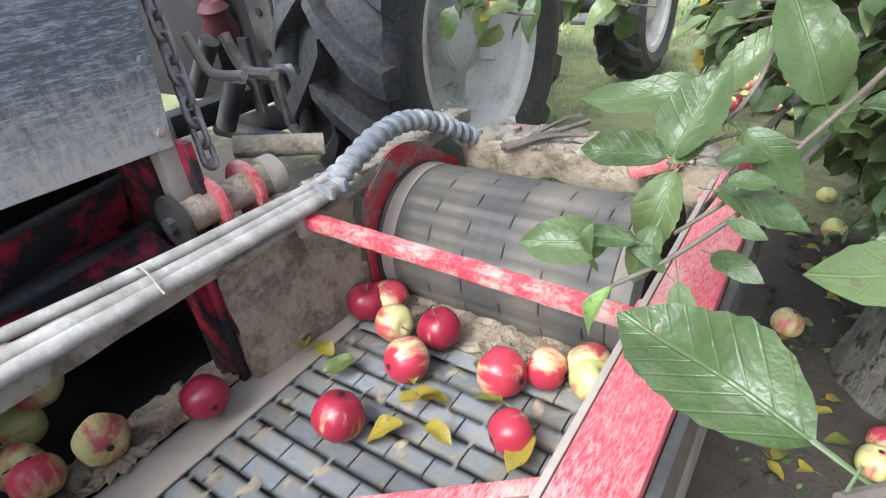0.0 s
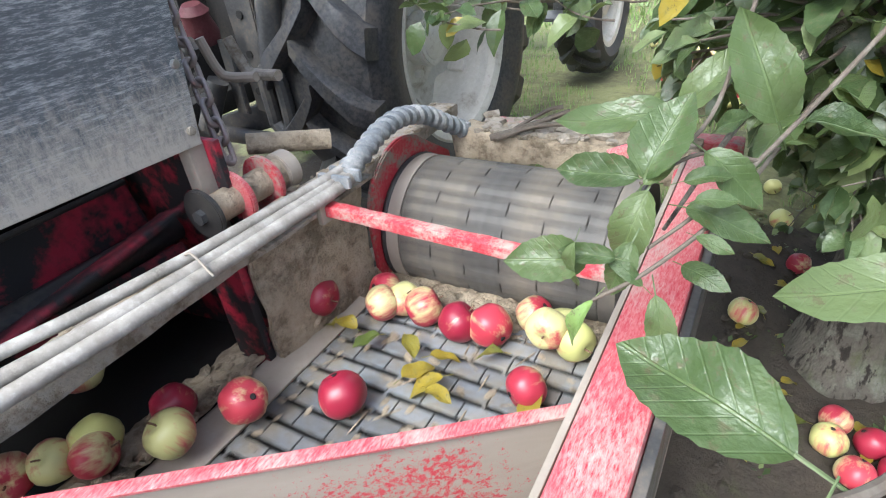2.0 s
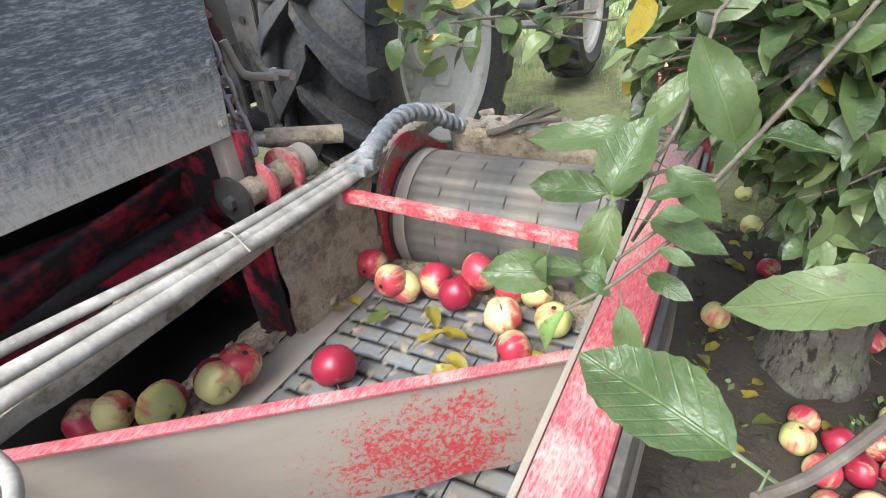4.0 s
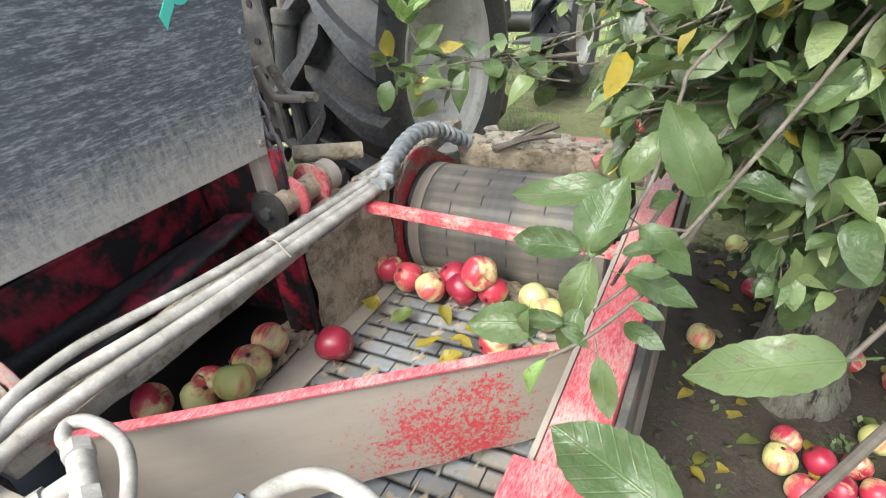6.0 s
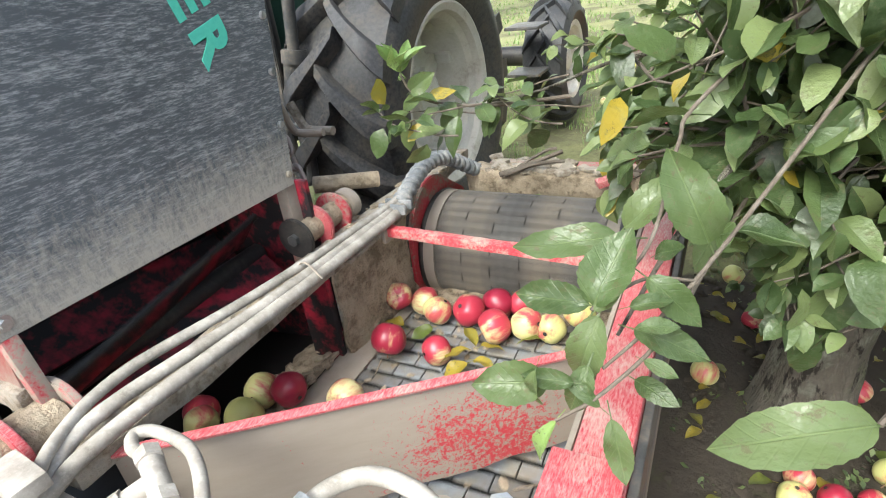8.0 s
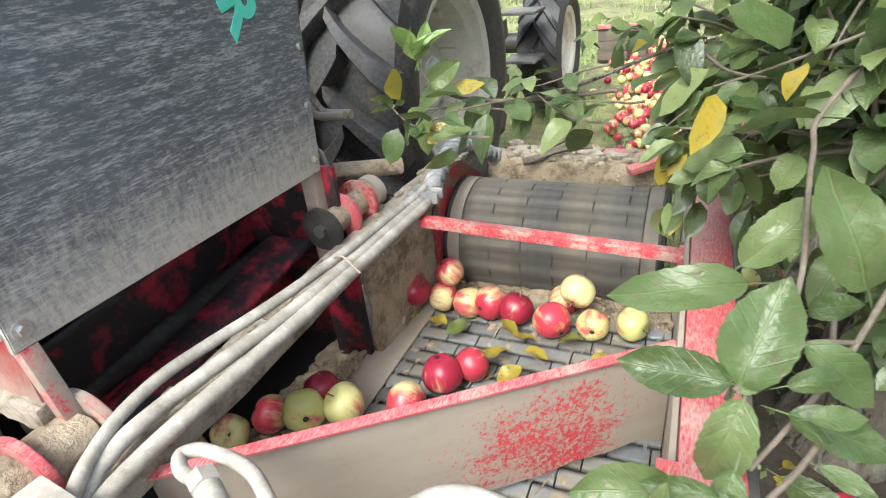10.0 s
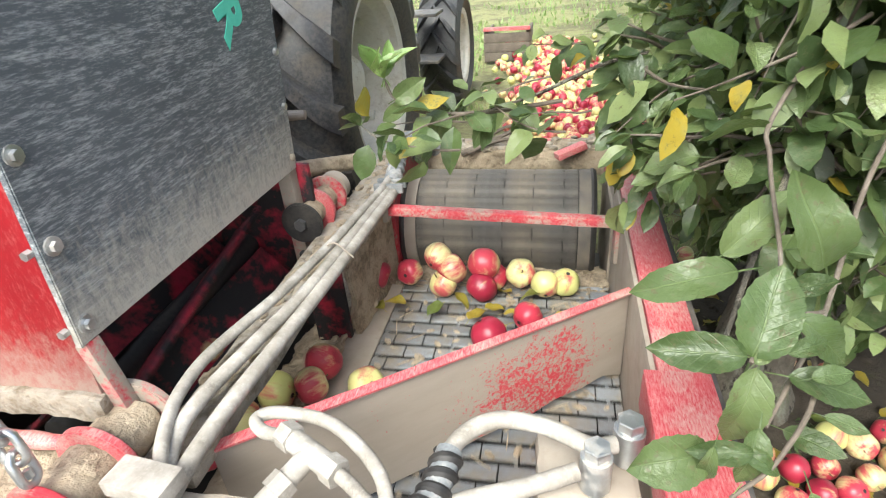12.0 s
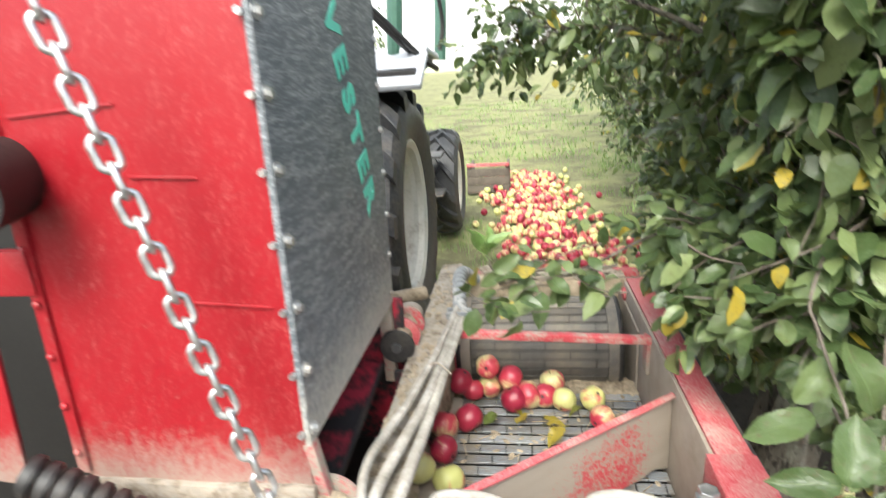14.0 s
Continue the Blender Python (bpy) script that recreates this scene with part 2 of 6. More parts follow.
def leaf_material(name, greens, yellow_share, veined=False):
    m, nt, b = graph(name)
    info = nt.nodes.new("ShaderNodeObjectInfo")
    geo = nt.nodes.new("ShaderNodeNewGeometry")
    rnd = nt.nodes.new("ShaderNodeMath")
    rnd.operation = "ADD"
    nt.links.new(info.outputs["Random"], rnd.inputs[0])
    nt.links.new(geo.outputs["Random Per Island"], rnd.inputs[1])
    fr = nt.nodes.new("ShaderNodeMath")
    fr.operation = "FRACT"
    nt.links.new(rnd.outputs[0], fr.inputs[0])
    y = 1.0 - yellow_share
    stops = [(0.0, greens[0]), (y * 0.5, greens[1]), (max(y * 0.97, y - 0.004), greens[2])]
    if yellow_share:
        stops.append((y, (0.36, 0.27, 0.035)))
    col = ramp(nt, fr.outputs[0], stops)
    blotch = ramp(nt, grain(nt, 110, 7, 0.8), [(0.545, 0.0), (0.60, 0.85)])
    patch = ramp(nt, grain(nt, 28, 3, 0.6), [(0.47, 0.0), (0.56, 1.0)])
    both = nt.nodes.new("ShaderNodeMath")
    both.operation = "MULTIPLY"
    nt.links.new(blotch, both.inputs[0])
    nt.links.new(patch, both.inputs[1])
    col = blend(nt, both.outputs[0], col, (0.085, 0.055, 0.028))
    veil = ramp(nt, grain(nt, 55, 5, 0.7), [(0.48, 0.0), (0.75, 0.35)])
    col = blend(nt, veil, col, (0.23, 0.31, 0.17))
    b.inputs["Roughness"].default_value = 0.33
    bumps = grain(nt, 160, 3, 0.5)
    if veined:
        # midrib along y and side veins that run forward from it
        tc = nt.nodes.new("ShaderNodeTexCoord")
        sep = nt.nodes.new("ShaderNodeSeparateXYZ")
        nt.links.new(tc.outputs["Object"], sep.inputs[0])

        def calc(op, a, b_):
            n_ = nt.nodes.new("ShaderNodeMath")
            n_.operation = op
            for i_, v_ in enumerate((a, b_)):
                if isinstance(v_, (int, float)):
                    n_.inputs[i_].default_value = v_
                elif v_ is not None:
                    nt.links.new(v_, n_.inputs[i_])
            return n_.outputs[0]

        off = calc("ABSOLUTE", sep.outputs["X"], None)
        wave = calc("SINE", calc("MULTIPLY", calc("SUBTRACT", sep.outputs["Y"], calc("MULTIPLY", off, 0.9)), 620.0), None)
        side = ramp(nt, wave, [(0.86, 0.0), (1.0, 0.22)])
        rib = ramp(nt, calc("MULTIPLY", off, 500.0), [(0.25, 1.0), (0.6, 0.0)])
        vein = calc("MAXIMUM", side, rib)
        col = blend(nt, calc("MULTIPLY", vein, 0.17), col, (0.30, 0.40, 0.17))
        bumps = calc("SUBTRACT", bumps, calc("MULTIPLY", vein, 0.8))
    nt.links.new(col, b.inputs["Base Color"])
    relief(nt, b, bumps, 0.6, 0.0025)
    tr = nt.nodes.new("ShaderNodeBsdfTranslucent")
    lit = blend(nt, 0.4, col, (0.28, 0.37, 0.08))
    nt.links.new(lit, tr.inputs["Color"])
    mix = nt.nodes.new("ShaderNodeMixShader")
    mix.inputs[0].default_value = 0.30
    nt.links.new(b.outputs[0], mix.inputs[1])
    nt.links.new(tr.outputs[0], mix.inputs[2])
    nt.links.new(mix.outputs[0], nt.nodes["Material Output"].inputs["Surface"])
    return m


m_leaf = leaf_material("apple_leaf", ((0.030, 0.053, 0.020), (0.070, 0.110, 0.038), (0.21, 0.26, 0.105)), 0.03)
m_leaf_near = leaf_material("apple_leaf_veined", ((0.038, 0.066, 0.022), (0.068, 0.109, 0.037), (0.122, 0.166, 0.065)), 0.0, True)
m_leaf_pale = leaf_material("young_apple_leaf", ((0.16, 0.27, 0.08), (0.22, 0.34, 0.10), (0.30, 0.40, 0.14)), 0.004)
m_leaf_fallen = leaf_material("fallen_leaf", ((0.10, 0.14, 0.03), (0.20, 0.18, 0.03), (0.36, 0.28, 0.03)), 0.55)


def apple_skin():
    """Each apple between yellow-green and deep red, blushed on one side, streaked from stem to eye."""
    m, nt, b = graph("apple_skin")
    info = nt.nodes.new("ShaderNodeObjectInfo")
    geo = nt.nodes.new("ShaderNodeNewGeometry")
    tot = nt.nodes.new("ShaderNodeMath")
    tot.operation = "ADD"
    nt.links.new(info.outputs["Random"], tot.inputs[0])
    nt.links.new(geo.outputs["Random Per Island"], tot.inputs[1])
    fr = nt.nodes.new("ShaderNodeMath")
    fr.operation = "FRACT"
    nt.links.new(tot.outputs[0], fr.inputs[0])
    red = ramp(nt, fr.outputs[0], [(0.0, (0.25, 0.012, 0.035)), (0.45, (0.42, 0.035, 0.060)), (0.8, (0.48, 0.10, 0.095))])
    yel = ramp(nt, fr.outputs[0], [(0.0, (0.60, 0.47, 0.24)), (0.5, (0.61, 0.55, 0.28)), (1.0, (0.48, 0.49, 0.17))])
    streak = grain(nt, 30, 5, 0.6, (2.2, 2.2, 0.4))
    side = grain(nt, 10, 2, 0.5)
    s = nt.nodes.new("ShaderNodeMath")
    s.operation = "MULTIPLY_ADD"
    nt.links.new(side, s.inputs[0])
    s.inputs[1].default_value = 1.3
    nt.links.new(streak, s.inputs[2])
    s2 = nt.nodes.new("ShaderNodeMath")
    s2.operation = "SUBTRACT"
    nt.links.new(s.outputs[0], s2.inputs[0])
    k = nt.nodes.new("ShaderNodeMapRange")
    k.inputs["To Min"].default_value, k.inputs["To Max"].default_value = 0.39, 0.98
    nt.links.new(fr.outputs[0], k.inputs["Value"])
    nt.links.new(k.outputs[0], s2.inputs[1])
    blush = ramp(nt, s2.outputs[0], [(0.30, 0.0), (0.56, 1.0)])
    col = blend(nt, blush, yel, red)
    spots = ramp(nt, grain(nt, 420, 3, 0.6), [(0.70, 0.0), (0.74, 0.4)])
    col = blend(nt, spots, col, (0.45, 0.30, 0.16))
    bruise = ramp(nt, grain(nt, 34, 5, 0.65), [(0.68, 0.0), (0.74, 0.75)])
    col = blend(nt, bruise, col, (0.20, 0.115, 0.05))
    nt.links.new(col, b.inputs["Base Color"])
    b.inputs["Roughness"].default_value = 0.38
    return m


m_apple = apple_skin()


def ground_material():
    m, nt, b = graph("orchard_ground")
    tc = nt.nodes.new("ShaderNodeTexCoord")
    sep = nt.nodes.new("ShaderNodeSeparateXYZ")
    nt.links.new(tc.outputs["Object"], sep.inputs[0])
    far = nt.nodes.new("ShaderNodeMapRange")
    far.inputs["From Min"].default_value, far.inputs["From Max"].default_value = 2.2, 3.4
    nt.links.new(sep.outputs["Y"], far.inputs["Value"])
    n = grain(nt, 3.0, 8, 0.65)
    s = nt.nodes.new("ShaderNodeMath")
    s.operation = "MULTIPLY_ADD"
    nt.links.new(n, s.inputs[0])
    s.inputs[1].default_value = 1.2
    nt.links.new(far.outputs[0], s.inputs[2])
    turf = ramp(nt, s.outputs[0], [(0.80, 0.0), (1.25, 1.0)])
    earth = blend(nt, grain(nt, 18, 8, 0.7), (0.027, 0.021, 0.015), (0.100, 0.078, 0.056))
    moss = ramp(nt, grain(nt, 11, 8, 0.75), [(0.54, 0.0), (0.68, 0.6)])
    earth = blend(nt, moss, earth, (0.085, 0.095, 0.035))
    grass = blend(nt, grain(nt, 26, 8, 0.75), (0.120, 0.130, 0.045), (0.36, 0.36, 0.17))
    grass = blend(nt, ramp(nt, grain(nt, 0.9, 9, 0.78), [(0.47, 0.0), (0.56, 0.85)]), grass, (0.115, 0.105, 0.055))
    nt.links.new(blend(nt, turf, earth, grass), b.inputs["Base Color"])
    b.inputs["Roughness"].default_value = 0.95
    relief(nt, b, grain(nt, 40, 8, 0.75), 0.9, 0.02)
    return m


m_ground = ground_material()
# hedge green paled by distance haze that is painted into the colour
m_far = dusty("far_green_painted_haze", (0.62, 0.66, 0.48), (0.66, 0.68, 0.52), (0.4, 0.7), (0.58, 0.63, 0.44), (0.95, 0.98), scale=0.2, bump=0.0)


def glow(name, colour, strength):
    m, nt, b = graph(name)
    b.inputs["Base Color"].default_value = (0, 0, 0, 1)
    b.inputs["Emission Color"].default_value = (*colour, 1)
    b.inputs["Emission Strength"].default_value = strength
    return m


# emission for the sky backdrop, which outshines the dimmer world sky
m_sky_glow = glow("white_sky_backdrop_glow", (1.0, 1.0, 0.98), 0.75)


# ---- mesh tools ----
def mesh_of(name, bm, material, smooth=True):
    me = bpy.data.meshes.new(name)
    bm.to_mesh(me)
    bm.free()
    me.materials.append(material)
    for p in me.polygons:
        p.use_smooth = smooth
    return me


def edged(me, angle=35):
    me.set_sharp_from_angle(angle=radians(angle))
    return me


def part(name, bm, material, parent, label="", smooth=True):
    ob = new(name, edged(mesh_of(name, bm, material, smooth)))
    ob.parent = parent
    if label:
        tagged(ob, label)
    return ob


def thing(name, label, category, group="", kind="", at=None):
    ob = new(name)
    ob.empty_display_size = 0.1
    if at is not None:
        ob.matrix_world = at
    return tagged(ob, label, category, group, kind)


def slab(size, at=(0, 0, 0), m=None, bevel=0.004, bm=None, seg=2):
    """A rounded block of that size, centred at a place or set by a pose."""
    bm = bm or bmesh.new()
    t = m if m is not None else Matrix.Translation(at)
    r = bmesh.ops.create_cube(bm, size=1.0, matrix=t @ Matrix.Diagonal((*size, 1)))
    if bevel:
        es = list({e for v in r["verts"] for e in v.link_edges})
        bmesh.ops.bevel(bm, geom=es, offset=bevel, segments=seg, affect="EDGES", profile=0.6)
    return bm


def rod(a, b, r, r2=None, n=16, bm=None, bevel=0.0):
    bm = bm or bmesh.new()
    a, b = Vector(a), Vector(b)
    q = (b - a).to_track_quat("Z", "Y").to_matrix().to_4x4()
    res = bmesh.ops.create_cone(bm, cap_ends=True, segments=n, radius1=r, radius2=r if r2 is None else r2, depth=(b - a).length, matrix=Matrix.Translation((a + b) / 2) @ q)
    if bevel:
        es = list({e for v in res["verts"] for e in v.link_edges if any(len(f.verts) > 4 for f in e.link_faces)})
        bmesh.ops.bevel(bm, geom=es, offset=bevel, segments=2, affect="EDGES")
    return bm


def spline(points, steps=8):
    """Points along a smooth curve through the given ones."""
    P = [Vector(p) for p in points]
    P = [2 * P[0] - P[1]] + P + [2 * P[-1] - P[-2]]
    out = []
    for i in range(1, len(P) - 2):
        for k in range(steps):
            t = k / steps
            a, b, c, d = P[i - 1:i + 3]
            out.append(0.5 * ((2 * b) + (c - a) * t + (2 * a - 5 * b + 4 * c - d) * t * t + (3 * b - a - 3 * c + d) * t ** 3))
    out.append(P[-2])
    return out


def tube(points, r, n=12, steps=8, taper=None, bm=None, wobble=0.0):
    """A round hose, pipe or limb along a smooth curve; taper: radius at the far end."""
    bm = bm or bmesh.new()
    S = spline(points, steps) if steps > 1 else [Vector(p) for p in points]
    ring0 = None
    side = None
    for i, p in enumerate(S):
        d = (S[min(i + 1, len(S) - 1)] - S[max(i - 1, 0)]).normalized()
        if side is None:
            side = d.orthogonal().normalized()
        side = (side - d * side.dot(d)).normalized()
        up = d.cross(side)
        k = i / (len(S) - 1)
        rad = r + ((taper if taper is not None else r) - r) * k
        ring = []
        for j in range(n):
            a = 2 * math.pi * j / n
            rr = rad * (1 + wobble * noise.noise(p * 30 + Vector((math.cos(a), math.sin(a), 0)) * 1.5))
            ring.append(bm.verts.new(p + (side * math.cos(a) + up * math.sin(a)) * rr))
        if ring0:
            for j in range(n):
                bm.faces.new((ring0[j], ring0[(j + 1) % n], ring[(j + 1) % n], ring[j]))
        else:
            bm.faces.new(list(reversed(ring)))
        ring0 = ring
    bm.faces.new(ring0)
    return bm


def prism(outline, depth, m, bevel=0.0, bm=None):
    """A plate: a 2D outline (x, y) thickened by depth along z, set by the pose m."""
    bm = bm or bmesh.new()
    lo = [bm.verts.new(m @ Vector((x, y, 0))) for x, y in outline]
    hi = [bm.verts.new(m @ Vector((x, y, depth))) for x, y in outline]
    n = len(outline)
    fs = [bm.faces.new(list(reversed(lo))), bm.faces.new(hi)]
    for i in range(n):
        fs.append(bm.faces.new((lo[i], lo[(i + 1) % n], hi[(i + 1) % n], hi[i])))
    bmesh.ops.recalc_face_normals(bm, faces=fs)
    if bevel:
        es = list({e for f in fs[:2] for e in f.edges})
        bmesh.ops.bevel(bm, geom=es, offset=bevel, segments=2, affect="EDGES")
    return bm


def lathe(profile, n, m=Matrix(), bm=None, closed=False):
    """Turn (radius, height) pairs about z."""
    bm = bm or bmesh.new()
    rings = []
    for r, h in profile:
        rings.append([bm.verts.new(m @ Vector((r * math.cos(2 * math.pi * j / n), r * math.sin(2 * math.pi * j / n), h))) for j in range(n)])
    pairs = list(zip(rings, rings[1:])) + ([(rings[-1], rings[0])] if closed else [])
    fs = []
    for a, b in pairs:
        for j in range(n):
            fs.append(bm.faces.new((a[j], a[(j + 1) % n], b[(j + 1) % n], b[j])))
    if not closed:
        fs.append(bm.faces.new(list(reversed(rings[0]))))
        fs.append(bm.faces.new(rings[-1]))
    bmesh.ops.recalc_face_normals(bm, faces=fs)
    return bm


def plane_pose(origin, along, up):
    """A pose whose x runs along, whose y runs towards up and whose z stands off the plane."""
    x = Vector(along).normalized()
    z = x.cross(Vector(up)).normalized()
    y = z.cross(x)
    return Matrix.Translation(origin) @ Matrix((x, y, z)).transposed().to_4x4()


def hexbolt(at, axis, r, h, bm=None):
    a = Vector(at)
    return rod(a, a + Vector(axis).normalized() * h, r, n=6, bm=bm)


def roughen(bm, amount, scale):
    for v in bm.verts:
        v.co += noise.noise_vector(v.co * scale) * amount
    return bm


# ---- ground ----
def build_ground():
    bm = bmesh.new()
    xs = [-400, -120, -40, -15, -8, -5] + [-3.5 + 0.1 * i for i in range(61)] + [4, 7, 15, 40, 120, 400]
    ys = [-300, -80, -20, -6, -2] + [-1 + 0.1 * i for i in range(101)] + [10.5, 12, 16, 25, 50, 120, 600]
    grid = []
    for y in ys:
        row = []
        for x in xs:
            z = 0.0
            if abs(x) < 4 and -1 < y < 10:
                z = 0.03 * noise.noise(Vector((x * 1.7, y * 1.7, 0))) + 0.015 * noise.noise(Vector((x * 6, y * 6, 3)))
                z += 0.10 * math.exp(-((x - 0.12) / 0.14) ** 2) * math.exp(-((y - 1.9) / 1.2) ** 2)
                z -= 0.02
            row.append(bm.verts.new((x, y, z)))
        grid.append(row)
    for a, b in zip(grid, grid[1:]):
        for i in range(len(xs) - 1):
            bm.faces.new((a[i], a[i + 1], b[i + 1], b[i]))
    ob = new("ground", mesh_of("ground", bm, m_ground))
    return tagged(ob, "bare brown orchard soil turning into short pale grass", "ground", kind="structure")


build_ground()


def build_grass():
    """Short blades in tufts over the lane beyond the machine."""
    rnd = random.Random(5)
    bm = bmesh.new()
    for k in range(14000):
        y = 2.6 + 6.5 * rnd.random() ** 1.3
        x = -2.2 + 3.4 * rnd.random()
        if -0.6 < x < 0.5 and y > 3.8 and rnd.random() < 0.6:
            continue
        if noise.noise(Vector((x * 2, y * 2, 7))) < -0.1:
            continue
        h, a, l = 0.02 + 0.035 * rnd.random(), rnd.random() * 6.28, 0.5 * rnd.random()
        d = Vector((math.cos(a), math.sin(a), 0))
        p = Vector((x, y, -0.01))
        w = d.cross(Vector((0, 0, 1))) * 0.004
        bm.faces.new([bm.verts.new(p - w), bm.verts.new(p + w), bm.verts.new(p + d * h * l + Vector((0, 0, h)))])
    for k in range(9000):
        y, x = 5.5 + 16 * rnd.random() ** 1.2, rnd.uniform(-6.0, 3.0)
        if (abs(x + 0.1) < 0.8 and y < 8.6) or noise.noise(Vector((x * 1.1, y * 0.8, 3))) < -0.15:
            continue
        h, a = 0.04 + 0.06 * rnd.random(), rnd.random() * 6.28
        d = Vector((math.cos(a), math.sin(a), 0))
        p = Vector((x, y, -0.01))
        w = d.cross(Vector((0, 0, 1))) * 0.014
        bm.faces.new([bm.verts.new(p - w), bm.verts.new(p + w), bm.verts.new(p + d * h * 0.5 + Vector((0, 0, h)))])
    ob = new("grass", mesh_of("grass", bm, m_leaf_pale))
    tagged(ob, "short yellowish green grass on the orchard lane", "grass", kind="stuff")


build_grass()


def build_clods():
    """Crumbled soil and low weeds beside the machine."""
    rnd = random.Random(55)
    bm, weeds = bmesh.new(), bmesh.new()
    for k in range(900):
        x, y = rnd.uniform(0.10, 0.95), rnd.uniform(0.7, 2.6)
        z = -0.02 + 0.03 * noise.noise(Vector((x * 1.7, y * 1.7, 0))) + 0.015 * noise.noise(Vector((x * 6, y * 6, 3))) + 0.10 * math.exp(-((x - 0.12) / 0.14) ** 2) * math.exp(-((y - 1.9) / 1.2) ** 2)
        p, turn = Vector((x, y, z)), pose(0, 0, 0, 0, 0, rnd.uniform(0, 180))
        if k % 3:
            bmesh.ops.create_icosphere(bm, subdivisions=1, radius=0.004 + 0.016 * rnd.random() ** 3, matrix=Matrix.Translation(p) @ turn @ Matrix.Diagonal((1.4, 1, 0.7, 1)))
        elif noise.noise(Vector((x * 4, y * 4, 2))) > 0.0:
            for j in range(5):
                a = rnd.random() * 6.28
                d = Vector((math.cos(a), math.sin(a), 0.7)) * rnd.uniform(0.008, 0.022)
                w = Vector((-d.y, d.x, 0)) * 0.35
                q = p + Vector((rnd.gauss(0, 0.015), rnd.gauss(0, 0.015), 0))
                weeds.faces.new([weeds.verts.new(v) for v in (q, q + d * 0.6 - w, q + d, q + d * 0.6 + w)])
    tagged(new("soil_crumble", mesh_of("soil_crumble", roughen(bm, 0.004, 60), m_ground)), "loose crumbs of brown soil beside the machine", "soil", kind="stuff")
    tagged(new("low_weed", mesh_of("low_weed", weeds, m_leaf)), "small green weeds in patches on the soil", "weeds", kind="stuff")


build_clods()


# ---- the harvester: one thing, in parts ----
harvester = thing("apple_harvester", "red steel apple harvester caked in dried mud, conveyor running", "harvester")
X_SIDE = -0.645     # face of the black rubber side sheet
BED = 0.413         # top of the conveyor bed


def build_frame():
    # right side beam with its step and inner wall
    beam = part("side_beam", slab((0.066, 1.16, 0.075), (0.051, 0.87, 0.621), bevel=0.006), m_red, harvester, "square beam in chipped red paint")
    part("beam_edge", slab((0.012, 1.16, 0.11), (0.091, 0.87, 0.590), bevel=0.003), m_steel, beam, "bare grey steel edge strip")
    part("side_skirt", slab((0.008, 1.2, 0.40), (0.076, 0.87, 0.34), bevel=0.002), m_mud_plate, harvester)
    part("inner_wall", slab((0.008, 1.1, 0.27), (0.013, 0.87, 0.520), bevel=0.002), m_mud_plate, harvester, "mud-smeared inner side plate")
    st = part("beam_step", slab((0.030, 0.42, 0.060), (0.012, 0.352, 0.632), bevel=0.004), m_red, harvester, "red channel along the beam's inner side")
    part("step_plate", slab((0.085, 0.42, 0.005), (0.040, 0.352, 0.6645), bevel=0.002), m_red, st, "red cover plate on the beam")
    # cross bar
    lo_, hi_ = Vector((-0.500, 1.020, 0.672)), Vector((0.012, 1.040, 0.641))
    cb = Matrix.Translation((lo_ + hi_) / 2) @ pose(0, 0, 0, 0, math.degrees(math.asin((lo_.z - hi_.z) / (hi_ - lo_).length)), math.degrees(math.atan2(hi_.y - lo_.y, hi_.x - lo_.x)))
    bm = slab(((hi_ - lo_).length, 0.024, 0.020), m=cb, bevel=0.003)
    bmesh.ops.subdivide_edges(bm, edges=[e for e in bm.edges if e.calc_length() > 0.3], cuts=40, use_grid_fill=True)
    part("cross_bar", roughen(bm, 0.0012, 50), m_bar, harvester, "thin red cross bar with mud on its top face")
    part("end_plate", slab((0.012, 0.04, 0.045), (-0.492, 1.018, 0.672), bevel=0.003), m_mud_plate, harvester)
    part("end_plate", slab((0.012, 0.05, 0.10), (0.006, 1.06, 0.59), bevel=0.003), m_red_mud, harvester)
    # left side beam under the hoses
    bm = slab((0.074, 1.25, 0.034), (-0.568, 0.945, 0.658), bevel=0.008)
    bmesh.ops.subdivide_edges(bm, edges=[e for e in bm.edges if e.calc_length() > 0.5], cuts=30, use_grid_fill=True)
    part("hose_beam", roughen(bm, 0.004, 14), m_mud, harvester, "long beam under a crust of dry mud")
    bm = bmesh.new()
    rnd = random.Random(3)
    for i in range(90):
        p = Vector((-0.565 + rnd.uniform(-0.038, 0.038), rnd.uniform(0.4, 1.55), 0.675))
        bmesh.ops.create_icosphere(bm, subdivisions=1, radius=rnd.uniform(0.004, 0.013), matrix=Matrix.Translation(p) @ Matrix.Diagonal((1, 1.5, 0.5, 1)))
    tagged(part("mud_crust", roughen(bm, 0.003, 60), m_mud_wet, harvester), kind="stuff")
    # brown wall between the left beam and the drum
    bm = prism([(0.0, 0.42), (0.27, 0.37), (0.27, 0.668), (0.0, 0.668)], 0.012, plane_pose((-0.556, 0.880, 0), (0.020, 0.27, 0), (0, 0, 1)), 0.003)
    bmesh.ops.subdivide_edges(bm, edges=[e for e in bm.edges if e.calc_length() > 0.15], cuts=14, use_grid_fill=True)
    part("front_wall", roughen(roughen(bm, 0.006, 16), 0.003, 55), m_mud_wet, harvester, "mud-caked inner wall beside the drum")
    bm = bmesh.new()
    for i in range(40):
        k_ = rnd.random()
        p = Vector((-0.555, 0, 0)).lerp(Vector((-0.535, 0, 0)), k_) + Vector((0, 0.89 + 0.28 * k_, 0.440 - 0.02 * k_ + 0.04 * rnd.random() ** 2))
        bmesh.ops.create_icosphere(bm, subdivisions=2, radius=rnd.uniform(0.008, 0.024), matrix=Matrix.Translation(p) @ Matrix.Diagonal((0.6, 1.3, 0.7, 1)))
